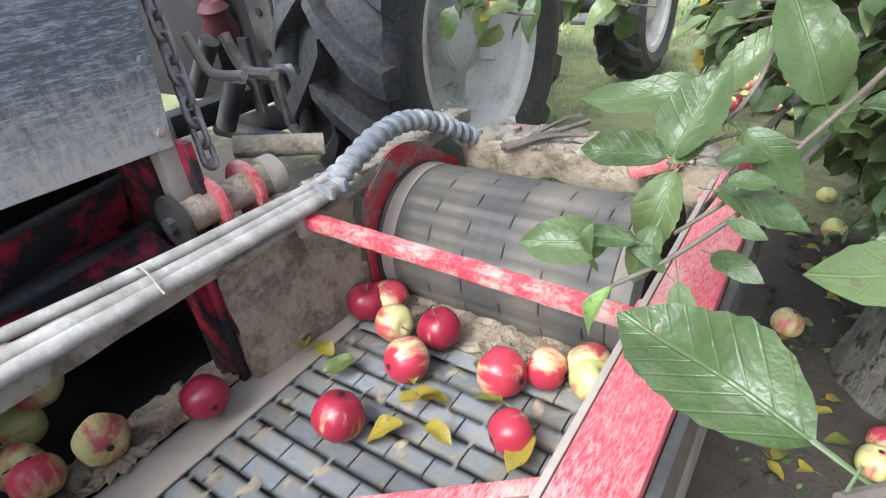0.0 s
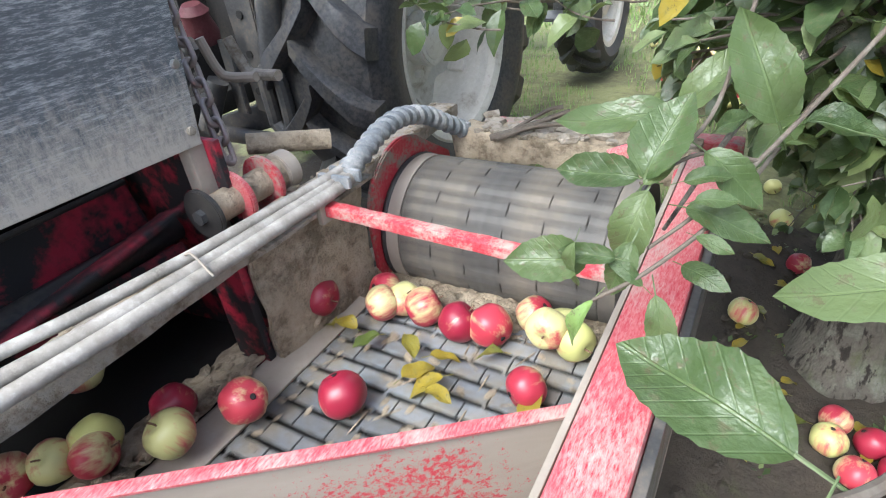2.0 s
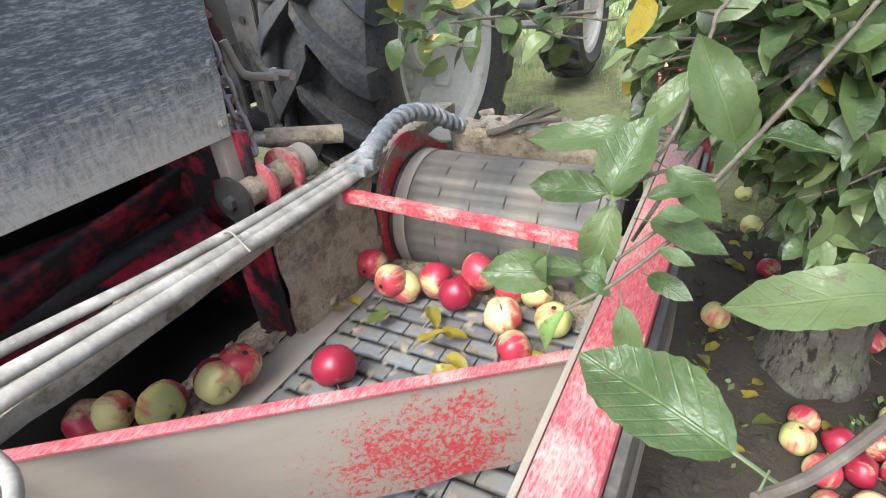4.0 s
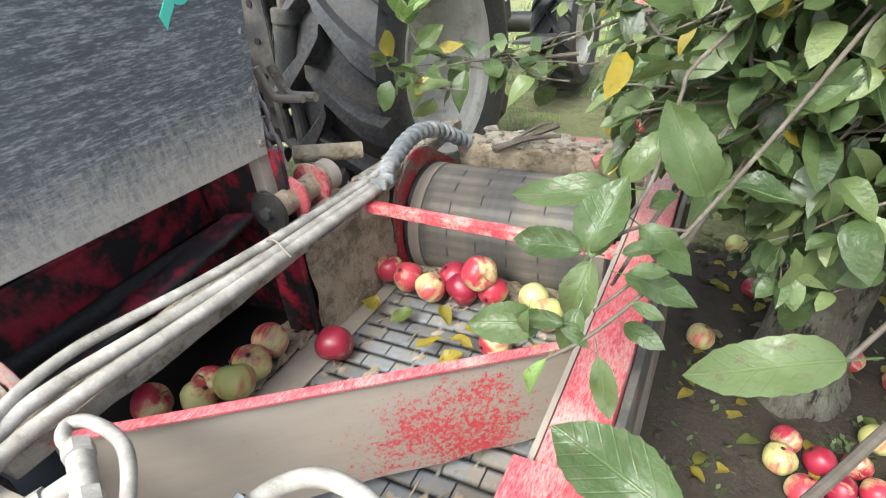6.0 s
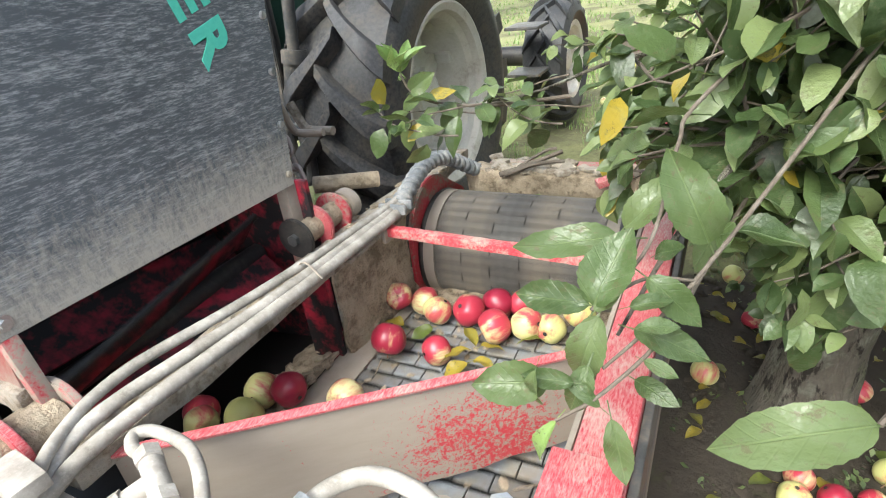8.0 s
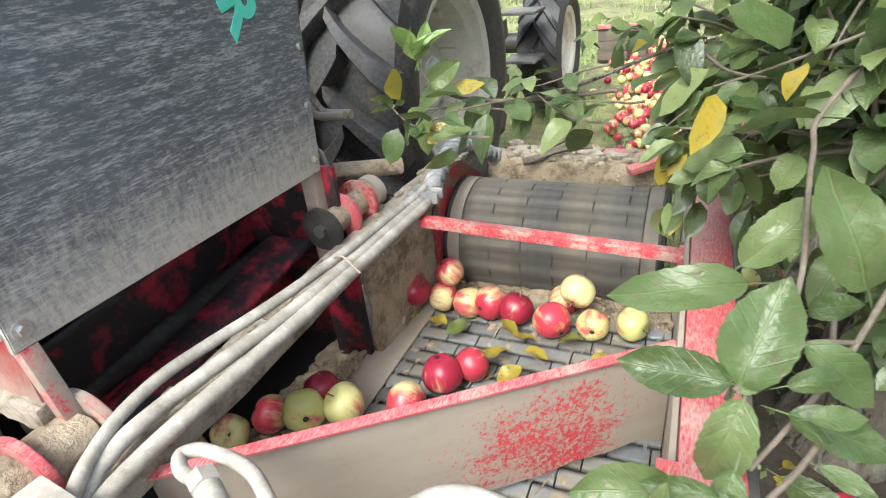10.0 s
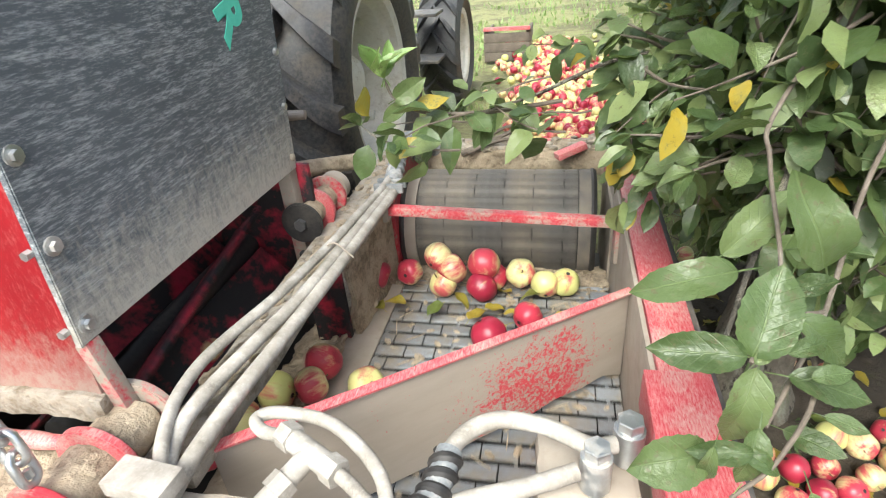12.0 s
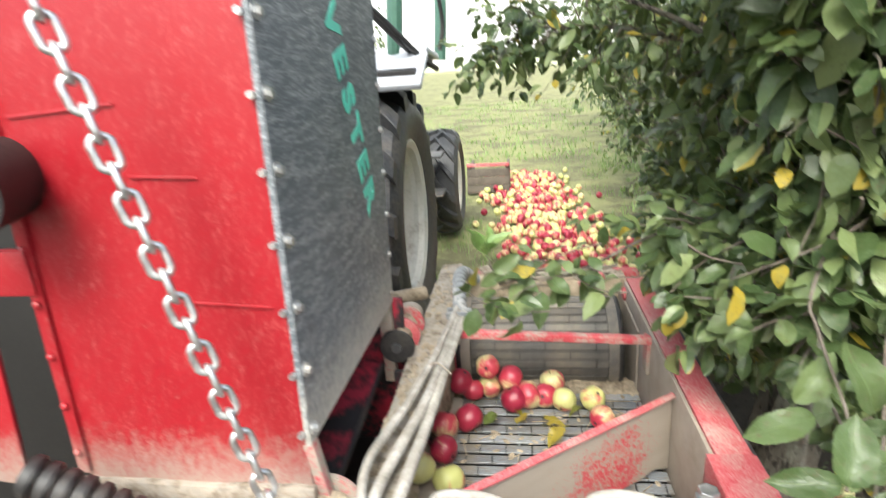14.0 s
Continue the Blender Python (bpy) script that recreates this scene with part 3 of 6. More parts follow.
    tagged(part("mud_crumble", roughen(bm, 0.012, 40), m_mud_wet, harvester), kind="stuff")
    part("wall_flange", roughen(slab((0.05, 0.28, 0.008), (-0.522, 1.02, 0.668), bevel=0.002), 0.002, 30), m_mud, harvester)
    part("wall_bracket", slab((0.080, 0.016, 0.25), (-0.600, 0.872, 0.520), bevel=0.003), m_black_red, harvester)
    # slanting baffle plate with its folded top and curled lower edge
    o = Vector((0.008, 0.808, 0))
    d = Vector((-0.548, -0.439, 0))
    L = d.length
    mp = plane_pose(o, d, (0, 0, 1))
    out = [(0.0, 0.628), (L, 0.658)]
    low = [(L, 0.436), (L * 0.8, 0.438), (L * 0.6, 0.436), (L * 0.45, 0.444), (L * 0.30, 0.440), (L * 0.22, 0.449), (L * 0.14, 0.444), (L * 0.07, 0.450), (0.0, 0.430)]
    baf = part("baffle_plate", prism(out + low, 0.006, mp, 0.0015), m_baffle, harvester, "slanting red plate half covered with brown mud")
    fl = slab((L, 0.015, 0.006), m=mp @ Matrix.Translation((L / 2, 0.6435, -0.002)) @ pose(0, 0, 0, 0, 0, math.degrees(math.atan2(0.030, L))) @ pose(0, 0, 0, 78, 0, 0), bevel=0.0015)
    part("flange", fl, m_red, baf, "folded red top edge, scuffed pale")
    bm = tube([mp @ Vector((x, y + 0.002, 0.006)) for x, y in low], 0.0045, 6, 4, wobble=0.5)
    part("lower_lip", bm, m_mud, baf)


build_frame()


def BANK(x):
    """Height of the packed mud left of the mat."""
    return BED + 0.004 + 0.022 * math.exp(-max(0.0, -0.575 - x) / 0.05) - 0.6 * max(0.0, -0.665 - x)


def build_bed():
    """Tray, left border plate and the running mat of slat rows."""
    part("bed_tray", slab((0.60, 1.36, 0.02), (-0.29, 0.75, BED - 0.085), bevel=0.003), m_dark, harvester)
    m = Matrix.Translation((-0.536, 0.72, BED + 0.010)) @ pose(0, 0, 0, 0, 7, 0)
    bm = slab((0.072, 0.74, 0.006), m=m, bevel=0.002)
    bmesh.ops.subdivide_edges(bm, edges=[e for e in bm.edges if e.calc_length() > 0.05], cuts=12, use_grid_fill=True)
    part("border_plate", roughen(bm, 0.002, 22), m_mud_plate, harvester, "flat worn steel strip beside the mat, smeared with mud")
    bm = bmesh.new()
    nx, ny = 28, 60
    rows = []
    for j in range(ny):
        y = 0.22 + 1.03 * j / (ny - 1)
        row = []
        for i in range(nx):
            k = i / (nx - 1)
            x = -0.566 - 0.34 * k
            z = BANK(x) + 0.012 * noise.noise(Vector((x * 14, y * 14, 1))) + 0.006 * noise.noise(Vector((x * 40, y * 40, 5)))
            row.append(bm.verts.new((x, y, z)))
        rows.append(row)
    for a, b in zip(rows, rows[1:]):
        for i in range(nx - 1):
            bm.faces.new((a[i], b[i], b[i + 1], a[i + 1]))
    part("mud_bank", roughen(bm, 0.006, 45), m_mud_wet, harvester, "crumbly mud packed along the mat's edge")
    rnd = random.Random(19)
    bm = bmesh.new()
    for i in range(170):
        x = -0.57 - 0.11 * rnd.random() ** 1.5
        p = Vector((x, rnd.uniform(0.45, 1.0), BANK(x)))
        bmesh.ops.create_icosphere(bm, subdivisions=1, radius=rnd.uniform(0.003, 0.012), matrix=Matrix.Translation(p) @ pose(0, 0, 0, 0, 0, rnd.uniform(0, 180)) @ Matrix.Diagonal((1.6, 0.9, 0.7, 1)))
    tagged(part("mud_crumble", roughen(bm, 0.003, 70), m_mud_wet, harvester), kind="stuff")


build_bed()

ROW, MAT_LOW, MAT_HIGH = 0.040, 0.12, 1.12
MAT_LOOP = 2 * (MAT_HIGH - MAT_LOW) + 2 * math.pi * 0.03
mat = part("conveyor_mat", slab((0.51, 1.0, 0.012), (-0.247, 0.61, BED - 0.03), bevel=0.002), m_dark, harvester, "dark underlay of the slatted mat")
mat_rows = []


def build_mat():
    """Rows of staggered flat links; each row is one piece that runs round the bed."""
    kinds = []
    rnd = random.Random(71)
    for kind in range(10):
        off = kind % 2
        bm = bmesh.new()
        w = 0.066
        x = -0.254 - (w / 2 if off else 0)
        while x < 0.254:
            a, b = max(x, -0.254), min(x + w - 0.0025, 0.254)
            if b - a > 0.008:
                slab((b - a, ROW - 0.0105, 0.006), ((a + b) / 2, 0, 0), bevel=0.0009, bm=bm, seg=1)
            x += w
        for e in (-0.25, -0.09, 0.07, 0.23):
            slab((0.006, ROW * 0.99, 0.004), (e, 0, -0.004), bevel=0, bm=bm)
        plain = len(bm.faces)
        # mud crumbs and straw that ride on the row
        for j in range(rnd.choice((3, 6, 10, 16))):
            p = Vector((rnd.uniform(-0.245, 0.245), rnd.gauss(0, 0.012), 0.003))
            turn = pose(0, 0, 0, 0, 0, rnd.uniform(0, 180))
            if j % 4 == 0:
                slab((rnd.uniform(0.02, 0.05), 0.0022, 0.0016), m=Matrix.Translation(p + Vector((0, 0, 0.002))) @ turn, bevel=0, bm=bm)
            else:
                bmesh.ops.create_icosphere(bm, subdivisions=1, radius=rnd.uniform(0.003, 0.010), matrix=Matrix.Translation(p) @ turn @ Matrix.Diagonal((1.7, 0.9, 0.35, 1)))
        bm.faces.ensure_lookup_table()
        for f in bm.faces[plain:]:
            f.material_index = 1
        me = edged(mesh_of("mat_slat", bm, m_belt))
        me.materials.append(m_mud_wet)
        kinds.append(me)
    n = int(MAT_LOOP / ROW)
    for i in range(n):
        ob = new("mat_slat", kinds[i % 2 + 2 * rnd.randrange(5)])
        ob.parent = mat
        mat_rows.append((ob, i * MAT_LOOP / n))


build_mat()


def mat_pose(s):
    """The pose of a slat row that has run s metres round the loop."""
    s = s % MAT_LOOP
    run, r = MAT_HIGH - MAT_LOW, 0.03
    z = BED
    if s < run:
        return pose(-0.247, MAT_LOW + s, z)
    s -= run
    if s < math.pi * r:
        a = s / r
        return pose(-0.247, MAT_HIGH + r * math.sin(a), z - r + r * math.cos(a), -math.degrees(a), 0, 0)
    s -= math.pi * r
    if s < run:
        return pose(-0.247, MAT_HIGH - s, z - 2 * r, -180, 0, 0)
    s -= run
    a = s / r
    return pose(-0.247, MAT_LOW - r * math.sin(a), z - r - r * math.cos(a), -180 - math.degrees(a), 0, 0)


DRUM_Y, DRUM_Z, DRUM_R = 1.328, 0.487, 0.143
drum = part("drum", rod((-0.245, 0, 0), (0.245, 0, 0), DRUM_R - 0.0045, n=48), m_dark, harvester, "turning drum wrapped in a muddy slatted mat")
drum.matrix_local = pose(-0.276, DRUM_Y, DRUM_Z)


def build_drum():
    meshes = []
    for off in (0, 1):
        bm = bmesh.new()
        w = 0.150
        x = -0.205 - (w / 2 if off else 0)
        while x < 0.205:
            a, b = max(x, -0.205), min(x + w - 0.0018, 0.205)
            if b - a > 0.01:
                slab((b - a, 0.0238, 0.005), ((a + b) / 2, 0, DRUM_R - 0.001), bevel=0.0015, bm=bm, seg=1)
            x += w
        meshes.append(edged(mesh_of("drum_slat", bm, m_drum)))
    n = 32
    for i in range(n):
        ob = new("drum_slat", meshes[i % 2])
        ob.parent = drum
        ob.matrix_local = pose(0, 0, 0, 360 * i / n, 0, 0)
    for x in (-0.242, 0.242):
        m = pose(x, 0, 0, 0, 90, 0)
        part("end_disc", lathe([(0.02, -0.008), (DRUM_R + 0.002, -0.008), (DRUM_R + 0.006, 0), (DRUM_R + 0.002, 0.008), (0.02, 0.008)], 40, m), m_dark, drum)
    for x, mt in ((-0.226, m_mud_plate), (0.226, m_drum)):
        part("end_band", lathe([(DRUM_R - 0.006, -0.019), (DRUM_R + 0.003, -0.019), (DRUM_R + 0.003, 0.019), (DRUM_R - 0.006, 0.019)], 48, pose(x, 0, 0, 0, 90, 0), closed=True), mt, drum, "smooth mud-coated end band")
    # red cheek plates
    cheek = [(1.165, 0.33)] + [(1.302 + 0.137 * math.cos(a), 0.548 + 0.137 * math.sin(a)) for a in [math.radians(180 - 10 * k) for k in range(14)]] + [(1.50, 0.58), (1.52, 0.33)]
    part("cheek_plate", prism(cheek, 0.012, plane_pose((-0.538, 0, 0), (0, 1, 0), (0, 0, 1)), 0.003), m_red_flake, harvester, "rounded red drum cheek with flaking paint")
    part("cheek_plate", prism([(1.17, 0.3), (1.17, 0.6), (1.5, 0.6), (1.5, 0.3)], 0.010, plane_pose((0.004, 0, 0), (0, 1, 0), (0, 0, 1)), 0.002), m_mud_plate, harvester)
    # muddy cross member behind the drum
    bm = slab((0.54, 0.09, 0.075), (-0.24, 1.53, 0.60), bevel=0.012)
    bmesh.ops.subdivide_edges(bm, edges=[e for e in bm.edges if e.calc_length() > 0.3], cuts=24, use_grid_fill=True)
    part("rear_member", roughen(bm, 0.012, 18), m_mud_wet, harvester)
    bm = slab((0.6, 0.06, 0.09), (-0.2, 1.66, 0.56), bevel=0.008)
    part("front_member", roughen(bm, 0.004, 20), m_red_mud, harvester)
    part("drum_stub", rod((0.0, 1.40, 0.62), (0.045, 1.40, 0.62), 0.022, bevel=0.003), m_red, harvester)
    part("drum_stub", slab((0.09, 0.03, 0.018), m=pose(-0.09, 1.46, 0.645, 0, -12, 30), bevel=0.003), m_red, harvester)
    rnd = random.Random(8)
    bm = bmesh.new()
    for i in range(46):
        p = Vector((rnd.uniform(-0.47, 0.0), rnd.uniform(1.49, 1.60), 0.64))
        bmesh.ops.create_icosphere(bm, subdivisions=1, radius=rnd.uniform(0.008, 0.024), matrix=Matrix.Translation(p) @ Matrix.Diagonal((1.3, 1, 0.6, 1)))
    tagged(part("mud_crust", roughen(bm, 0.006, 50), m_mud, harvester), kind="stuff")
    # trash that gathers at the drum's foot
    bm = bmesh.new()
    part("trash_ledge", roughen(slab((0.53, 0.11, 0.02), (-0.265, 1.165, BED - 0.008), bevel=0.006), 0.004, 30), m_mud_wet, harvester)
    for i in range(260):
        p = Vector((rnd.uniform(-0.52, 0.0), 1.165 + rnd.gauss(0, 0.022), BED + 0.002))
        bmesh.ops.create_icosphere(bm, subdivisions=1, radius=rnd.uniform(0.005, 0.014), matrix=Matrix.Translation(p) @ pose(0, 0, 0, 0, 0, rnd.uniform(0, 180)) @ Matrix.Diagonal((1.8, 0.8, 0.7, 1)))
    tagged(part("trash_line", roughen(bm, 0.005, 60), m_mud_wet, harvester), kind="stuff")

    for a, b, c, r in (((-0.40, 1.47, 0.635), (-0.33, 1.50, 0.655), (-0.24, 1.54, 0.685), 0.008), ((-0.38, 1.46, 0.640), (-0.30, 1.485, 0.665), (-0.225, 1.50, 0.672), 0.007), ((-0.26, 1.55, 0.69), (-0.29, 1.53, 0.685), (-0.36, 1.51, 0.645), 0.005), ((-0.12, 1.47, 0.64), (-0.06, 1.50, 0.65), (0.0, 1.52, 0.645), 0.006)):
        part("snapped_branch", tube([a, b, c], r, 8, 6, r * 0.7, wobble=0.3), m_twig, harvester)


build_drum()


rotor = part("rotor", rod((0, -0.27, 0), (0, 0.27, 0), 0.024, n=20), m_dark, harvester, "turning rotor with red paddles in the dark chute")
ROTOR = pose(-0.790, 0.655, 0.630)


def build_box():
    """Tall elevator housing: red rear sheet, black rubber side, dark chute below."""
    top, LEAN = 2.5, 0.045
    back = part("rear_sheet", slab((0.385, 0.006, top - 0.74), (-0.842, 0.362, (top + 0.74) / 2), bevel=0.001), m_red_box, harvester, "glossy red sheet metal with pale scratches")
    part("rear_frame", slab((0.020, 0.014, top - 0.76), (-1.036, 0.359, (top + 0.76) / 2), bevel=0.002), m_red_box, harvester)
    for k in range(12):
        part("rivet", lathe([(0.0065, 0), (0.006, 0.003), (0.003, 0.005)], 10, Matrix.Translation((-1.036, 0.352, 0.80 + 0.085 * k)) @ pose(0, 0, 0, 90, 0, 0)), m_red_box, back)
    for z, x, w, tilt in ((1.235, -0.80, 0.10, 3), (1.05, -0.74, 0.14, 4), (1.33, -0.93, 0.16, -3)):
        part("weld_seam", slab((w, 0.003, 0.004), m=pose(x, 0.3587, z, 0, tilt, 0), bevel=0.001), m_red_box, back)
    bm = slab((0.40, 0.018, 0.040), (-0.845, 0.356, 0.727), bevel=0.005)
    bmesh.ops.subdivide_edges(bm, edges=[e for e in bm.edges if e.calc_length() > 0.2], cuts=24, use_grid_fill=True)
    part("lip", roughen(roughen(bm, 0.005, 14), 0.003, 50), m_mud, harvester, "bottom lip with wiped brown mud")
    part("corner_post", slab((0.018, 0.022, 0.12), m=pose(-0.640, 0.372, 0.760, 0, -8, 0), bevel=0.003), m_red_mud, harvester)
    outline = [(0.3575, 0.820), (0.934, 0.806), (0.934 + 0.12 * (top - 0.82), top), (0.3575 + LEAN * (top - 0.82), top)]
    flap = part("rubber_sheet", prism(outline, 0.010, plane_pose((X_SIDE - 0.005, 0, 0), (0, 1, 0), (0, 0, 1)), 0.0015), m_sheet, harvester, "scuffed black rubber sheet with turquoise lettering")
    for k in range(16):
        z = 0.842 + 0.0985 * k
        y = 0.373 + LEAN * (z - 0.82)
        bm = lathe([(0.011, 0), (0.011, 0.0025), (0.0075, 0.0026)], 12, Matrix.Translation((-0.640, y, z)) @ pose(0, 0, 0, 0, 90, 0))
        hexbolt((-0.6385, y, z), (1, 0, 0), 0.0065, 0.007, bm)
        part("bolt", bm, m_zinc, flap)
        part("edge_bolt", hexbolt((-0.652, 0.357, z), (0, -1, 0), 0.0055, 0.008), m_zinc, back)
    for k in range(13):
        z = 0.832 + 0.098 * k
        y = 0.920 + 0.12 * (z - 0.82)
        part("bolt", rod((-0.641, y, z), (-0.634, y, z), 0.007, n=10, bevel=0.001), m_zinc if k else m_mud, flap)
    # lettering, one character under another down the sheet
    seen = "VESTER"
    for k, ch in enumerate(seen):
        cu = bpy.data.curves.new("letter", "FONT")
        cu.body, cu.size, cu.align_x, cu.align_y, cu.extrude = ch, 0.100, "CENTER", "CENTER", 0.0006
        cu.resolution_u = 4
        cu.offset = 0.0040
        ob = new("letter_curve", cu)
        me = bpy.data.meshes.new_from_object(ob.evaluated_get(bpy.context.evaluated_depsgraph_get()))
        bpy.data.objects.remove(ob)
        me.materials.append(m_green_ink)
        t = new("letter", me)
        t.parent = flap
        back_ = len(seen) - 1 - k
        t.matrix_local = plane_pose((X_SIDE + 0.0058, 0.822 - 0.024 * back_, 1.103 + 0.068 * back_), (0, 0.30, -1), (0, 1, 0.30))
    part("front_sheet", slab((0.40, 0.008, top - 0.82), (-0.85, 0.925, (top + 0.82) / 2), bevel=0.001), m_dark, harvester)
    part("front_post", slab((0.030, 0.03, 0.22), m=pose(-0.660, 0.925, 0.70, 0, 0, 0), bevel=0.003), m_red_mud, harvester)
    part("top_sheet", slab((0.42, 0.62, 0.01), (-0.85, 0.68, top), bevel=0.001), m_red_box, harvester)
    # the rear face leans forward a little towards its top
    for ob in [back] + list(back.children) + [c for c in harvester.children if c.name.startswith("rear_frame")]:
        for v in ob.data.vertices:
            v.co.y += LEAN * max(0.0, v.co.z - 0.82)
    # chute interior; its deep shade is painted on as near-black
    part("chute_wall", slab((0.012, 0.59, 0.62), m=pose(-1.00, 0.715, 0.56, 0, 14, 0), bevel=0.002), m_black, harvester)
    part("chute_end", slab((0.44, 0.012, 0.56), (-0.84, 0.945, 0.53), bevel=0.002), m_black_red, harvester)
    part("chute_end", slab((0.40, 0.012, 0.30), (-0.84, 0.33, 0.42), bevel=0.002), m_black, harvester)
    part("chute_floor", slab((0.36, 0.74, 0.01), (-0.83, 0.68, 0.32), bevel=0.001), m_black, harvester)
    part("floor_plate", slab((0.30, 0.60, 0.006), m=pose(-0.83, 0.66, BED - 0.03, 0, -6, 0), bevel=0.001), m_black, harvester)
    rotor.matrix_local = ROTOR
    for k in range(4):
        m = pose(0, 0, 0, 0, 90 * k, 0)
        pad = part("paddle", slab((0.086, 0.50, 0.006), m=m @ Matrix.Translation((0.066, 0, 0)) @ pose(0, 0, 0, 8, 0, 0), bevel=0.002), m_black_red, rotor, "paddle of black-worn red paint")
        part("paddle_edge", rod(m @ Vector((0.110, -0.25, -0.035)), m @ Vector((0.110, 0.25, 0.035)), 0.006, n=10), m_dark if k % 2 else m_black_red, pad)
    # funnel and side plates beyond the rear sheet
    m = pose(-1.012, 0.30, 1.245, 90, 0, 20)
    part("hopper_pipe", lathe([(0.058, -0.10), (0.060, 0.06), (0.064, 0.062), (0.064, 0.056), (0.053, 0.05), (0.051, -0.10)], 32, m), m_black, harvester, "black plastic pipe mouth")
    part("pipe_bracket", slab((0.12, 0.02, 0.07), (-1.09, 0.37, 1.105), bevel=0.003), m_red_box, harvester)
    part("side_plate", slab((0.10, 0.008, 0.26), m=pose(-1.190, 0.36, 0.86, 0, 6, 0), bevel=0.002), m_red_box, harvester)
    # black panel behind the box, stands for the unlit gap there
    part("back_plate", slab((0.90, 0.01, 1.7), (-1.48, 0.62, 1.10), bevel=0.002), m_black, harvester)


build_box()


def pivot(y0, x, z, gap, first=None, cap=True, wide=1.0):
    """Muddy hinge shaft along the beam with red lug discs."""
    sh = part("hinge_shaft", roughen(rod((x, y0 + 0.006, z), (x, y0 + gap * (2.2 if cap else 1.5), z), 0.027 if cap else 0.036, n=18), 0.005, 40), m_mud_wet, harvester)
    for k, (mm, r, t) in enumerate(((first or m_dark, 0.044, 0.010), (m_red, 0.047, 0.012), (m_red_mud, 0.047, 0.012), (m_mud_plate, 0.036, 0.03))):
        if k == 3 and not cap:
            break
        y, r = y0 + gap * (0, 0.75, 1.55, 2.0)[k], r * wide
        bm = rod((x, y, z), (x, y + t, z), r, n=30, bevel=0.002)
        lug = part("hinge_lug", bm, mm, harvester)
        if k == 0:
            part("lug_bolt", hexbolt((x, y, z), (0, -1, 0), 0.013, 0.010), m_steel, lug)
        if k in (1, 2):
            part("lug_leg", slab((0.07, t * 0.98, 0.08), (x + 0.005, y + t / 2, z - 0.05), bevel=0.003), mm, lug)
    return sh


def build_pivots():
    pivot(0.884, -0.630, 0.703, 0.085)
    pivot(0.232, -0.636, 0.690, 0.097, m_red_flake, False, 1.12)
    part("hinge_tube", roughen(rod((-0.72, 1.08, 0.74), (-0.61, 1.19, 0.72), 0.020, n=16), 0.003, 40), m_mud_wet, harvester)
    bm = slab((0.26, 0.12, 0.05), (-0.83, 0.27, 0.655), bevel=0.015)
    bmesh.ops.subdivide_edges(bm, edges=[e for e in bm.edges if e.calc_length() > 0.05], cuts=14, use_grid_fill=True)
    part("mud_lump", roughen(roughen(bm, 0.012, 18), 0.004, 60), m_mud_wet, harvester)
    part("rear_rail", roughen(tube([(-1.06, 0.33, 0.715), (-0.95, 0.322, 0.712), (-0.80, 0.318, 0.705), (-0.68, 0.322, 0.70)], 0.010, 12, 8), 0.003, 30), m_red, harvester, "round red rail smeared with mud")
    part("rear_tray", slab((0.36, 0.2, 0.012), (-0.84, 0.24, 0.60), bevel=0.003), m_dark, harvester)


build_pivots()


def ribbed(points, r, pitch, name, parent, material):
    """Hose in a spiral guard."""
    core = part(name, tube(points, r * 0.86, 12, 10), m_wrap, parent, "hose in a dusty grey spiral guard")
    S = spline(points, 40)
    bm = bmesh.new()
    helix, run = [], 0.0
    side = None
    for i in range(len(S) - 1):
        d = (S[i + 1] - S[i])
        run += d.length
        d.normalize()
        side = d.orthogonal().normalized() if side is None else (side - d * side.dot(d)).normalized()
        a = 2 * math.pi * run / pitch
        helix.append(S[i] + (side * math.cos(a) + d.cross(side) * math.sin(a)) * (r - pitch * 0.26))
    tube(helix, pitch * 0.36, 8, 1, bm=bm)
    part("spiral_guard", bm, material, core)
    return core


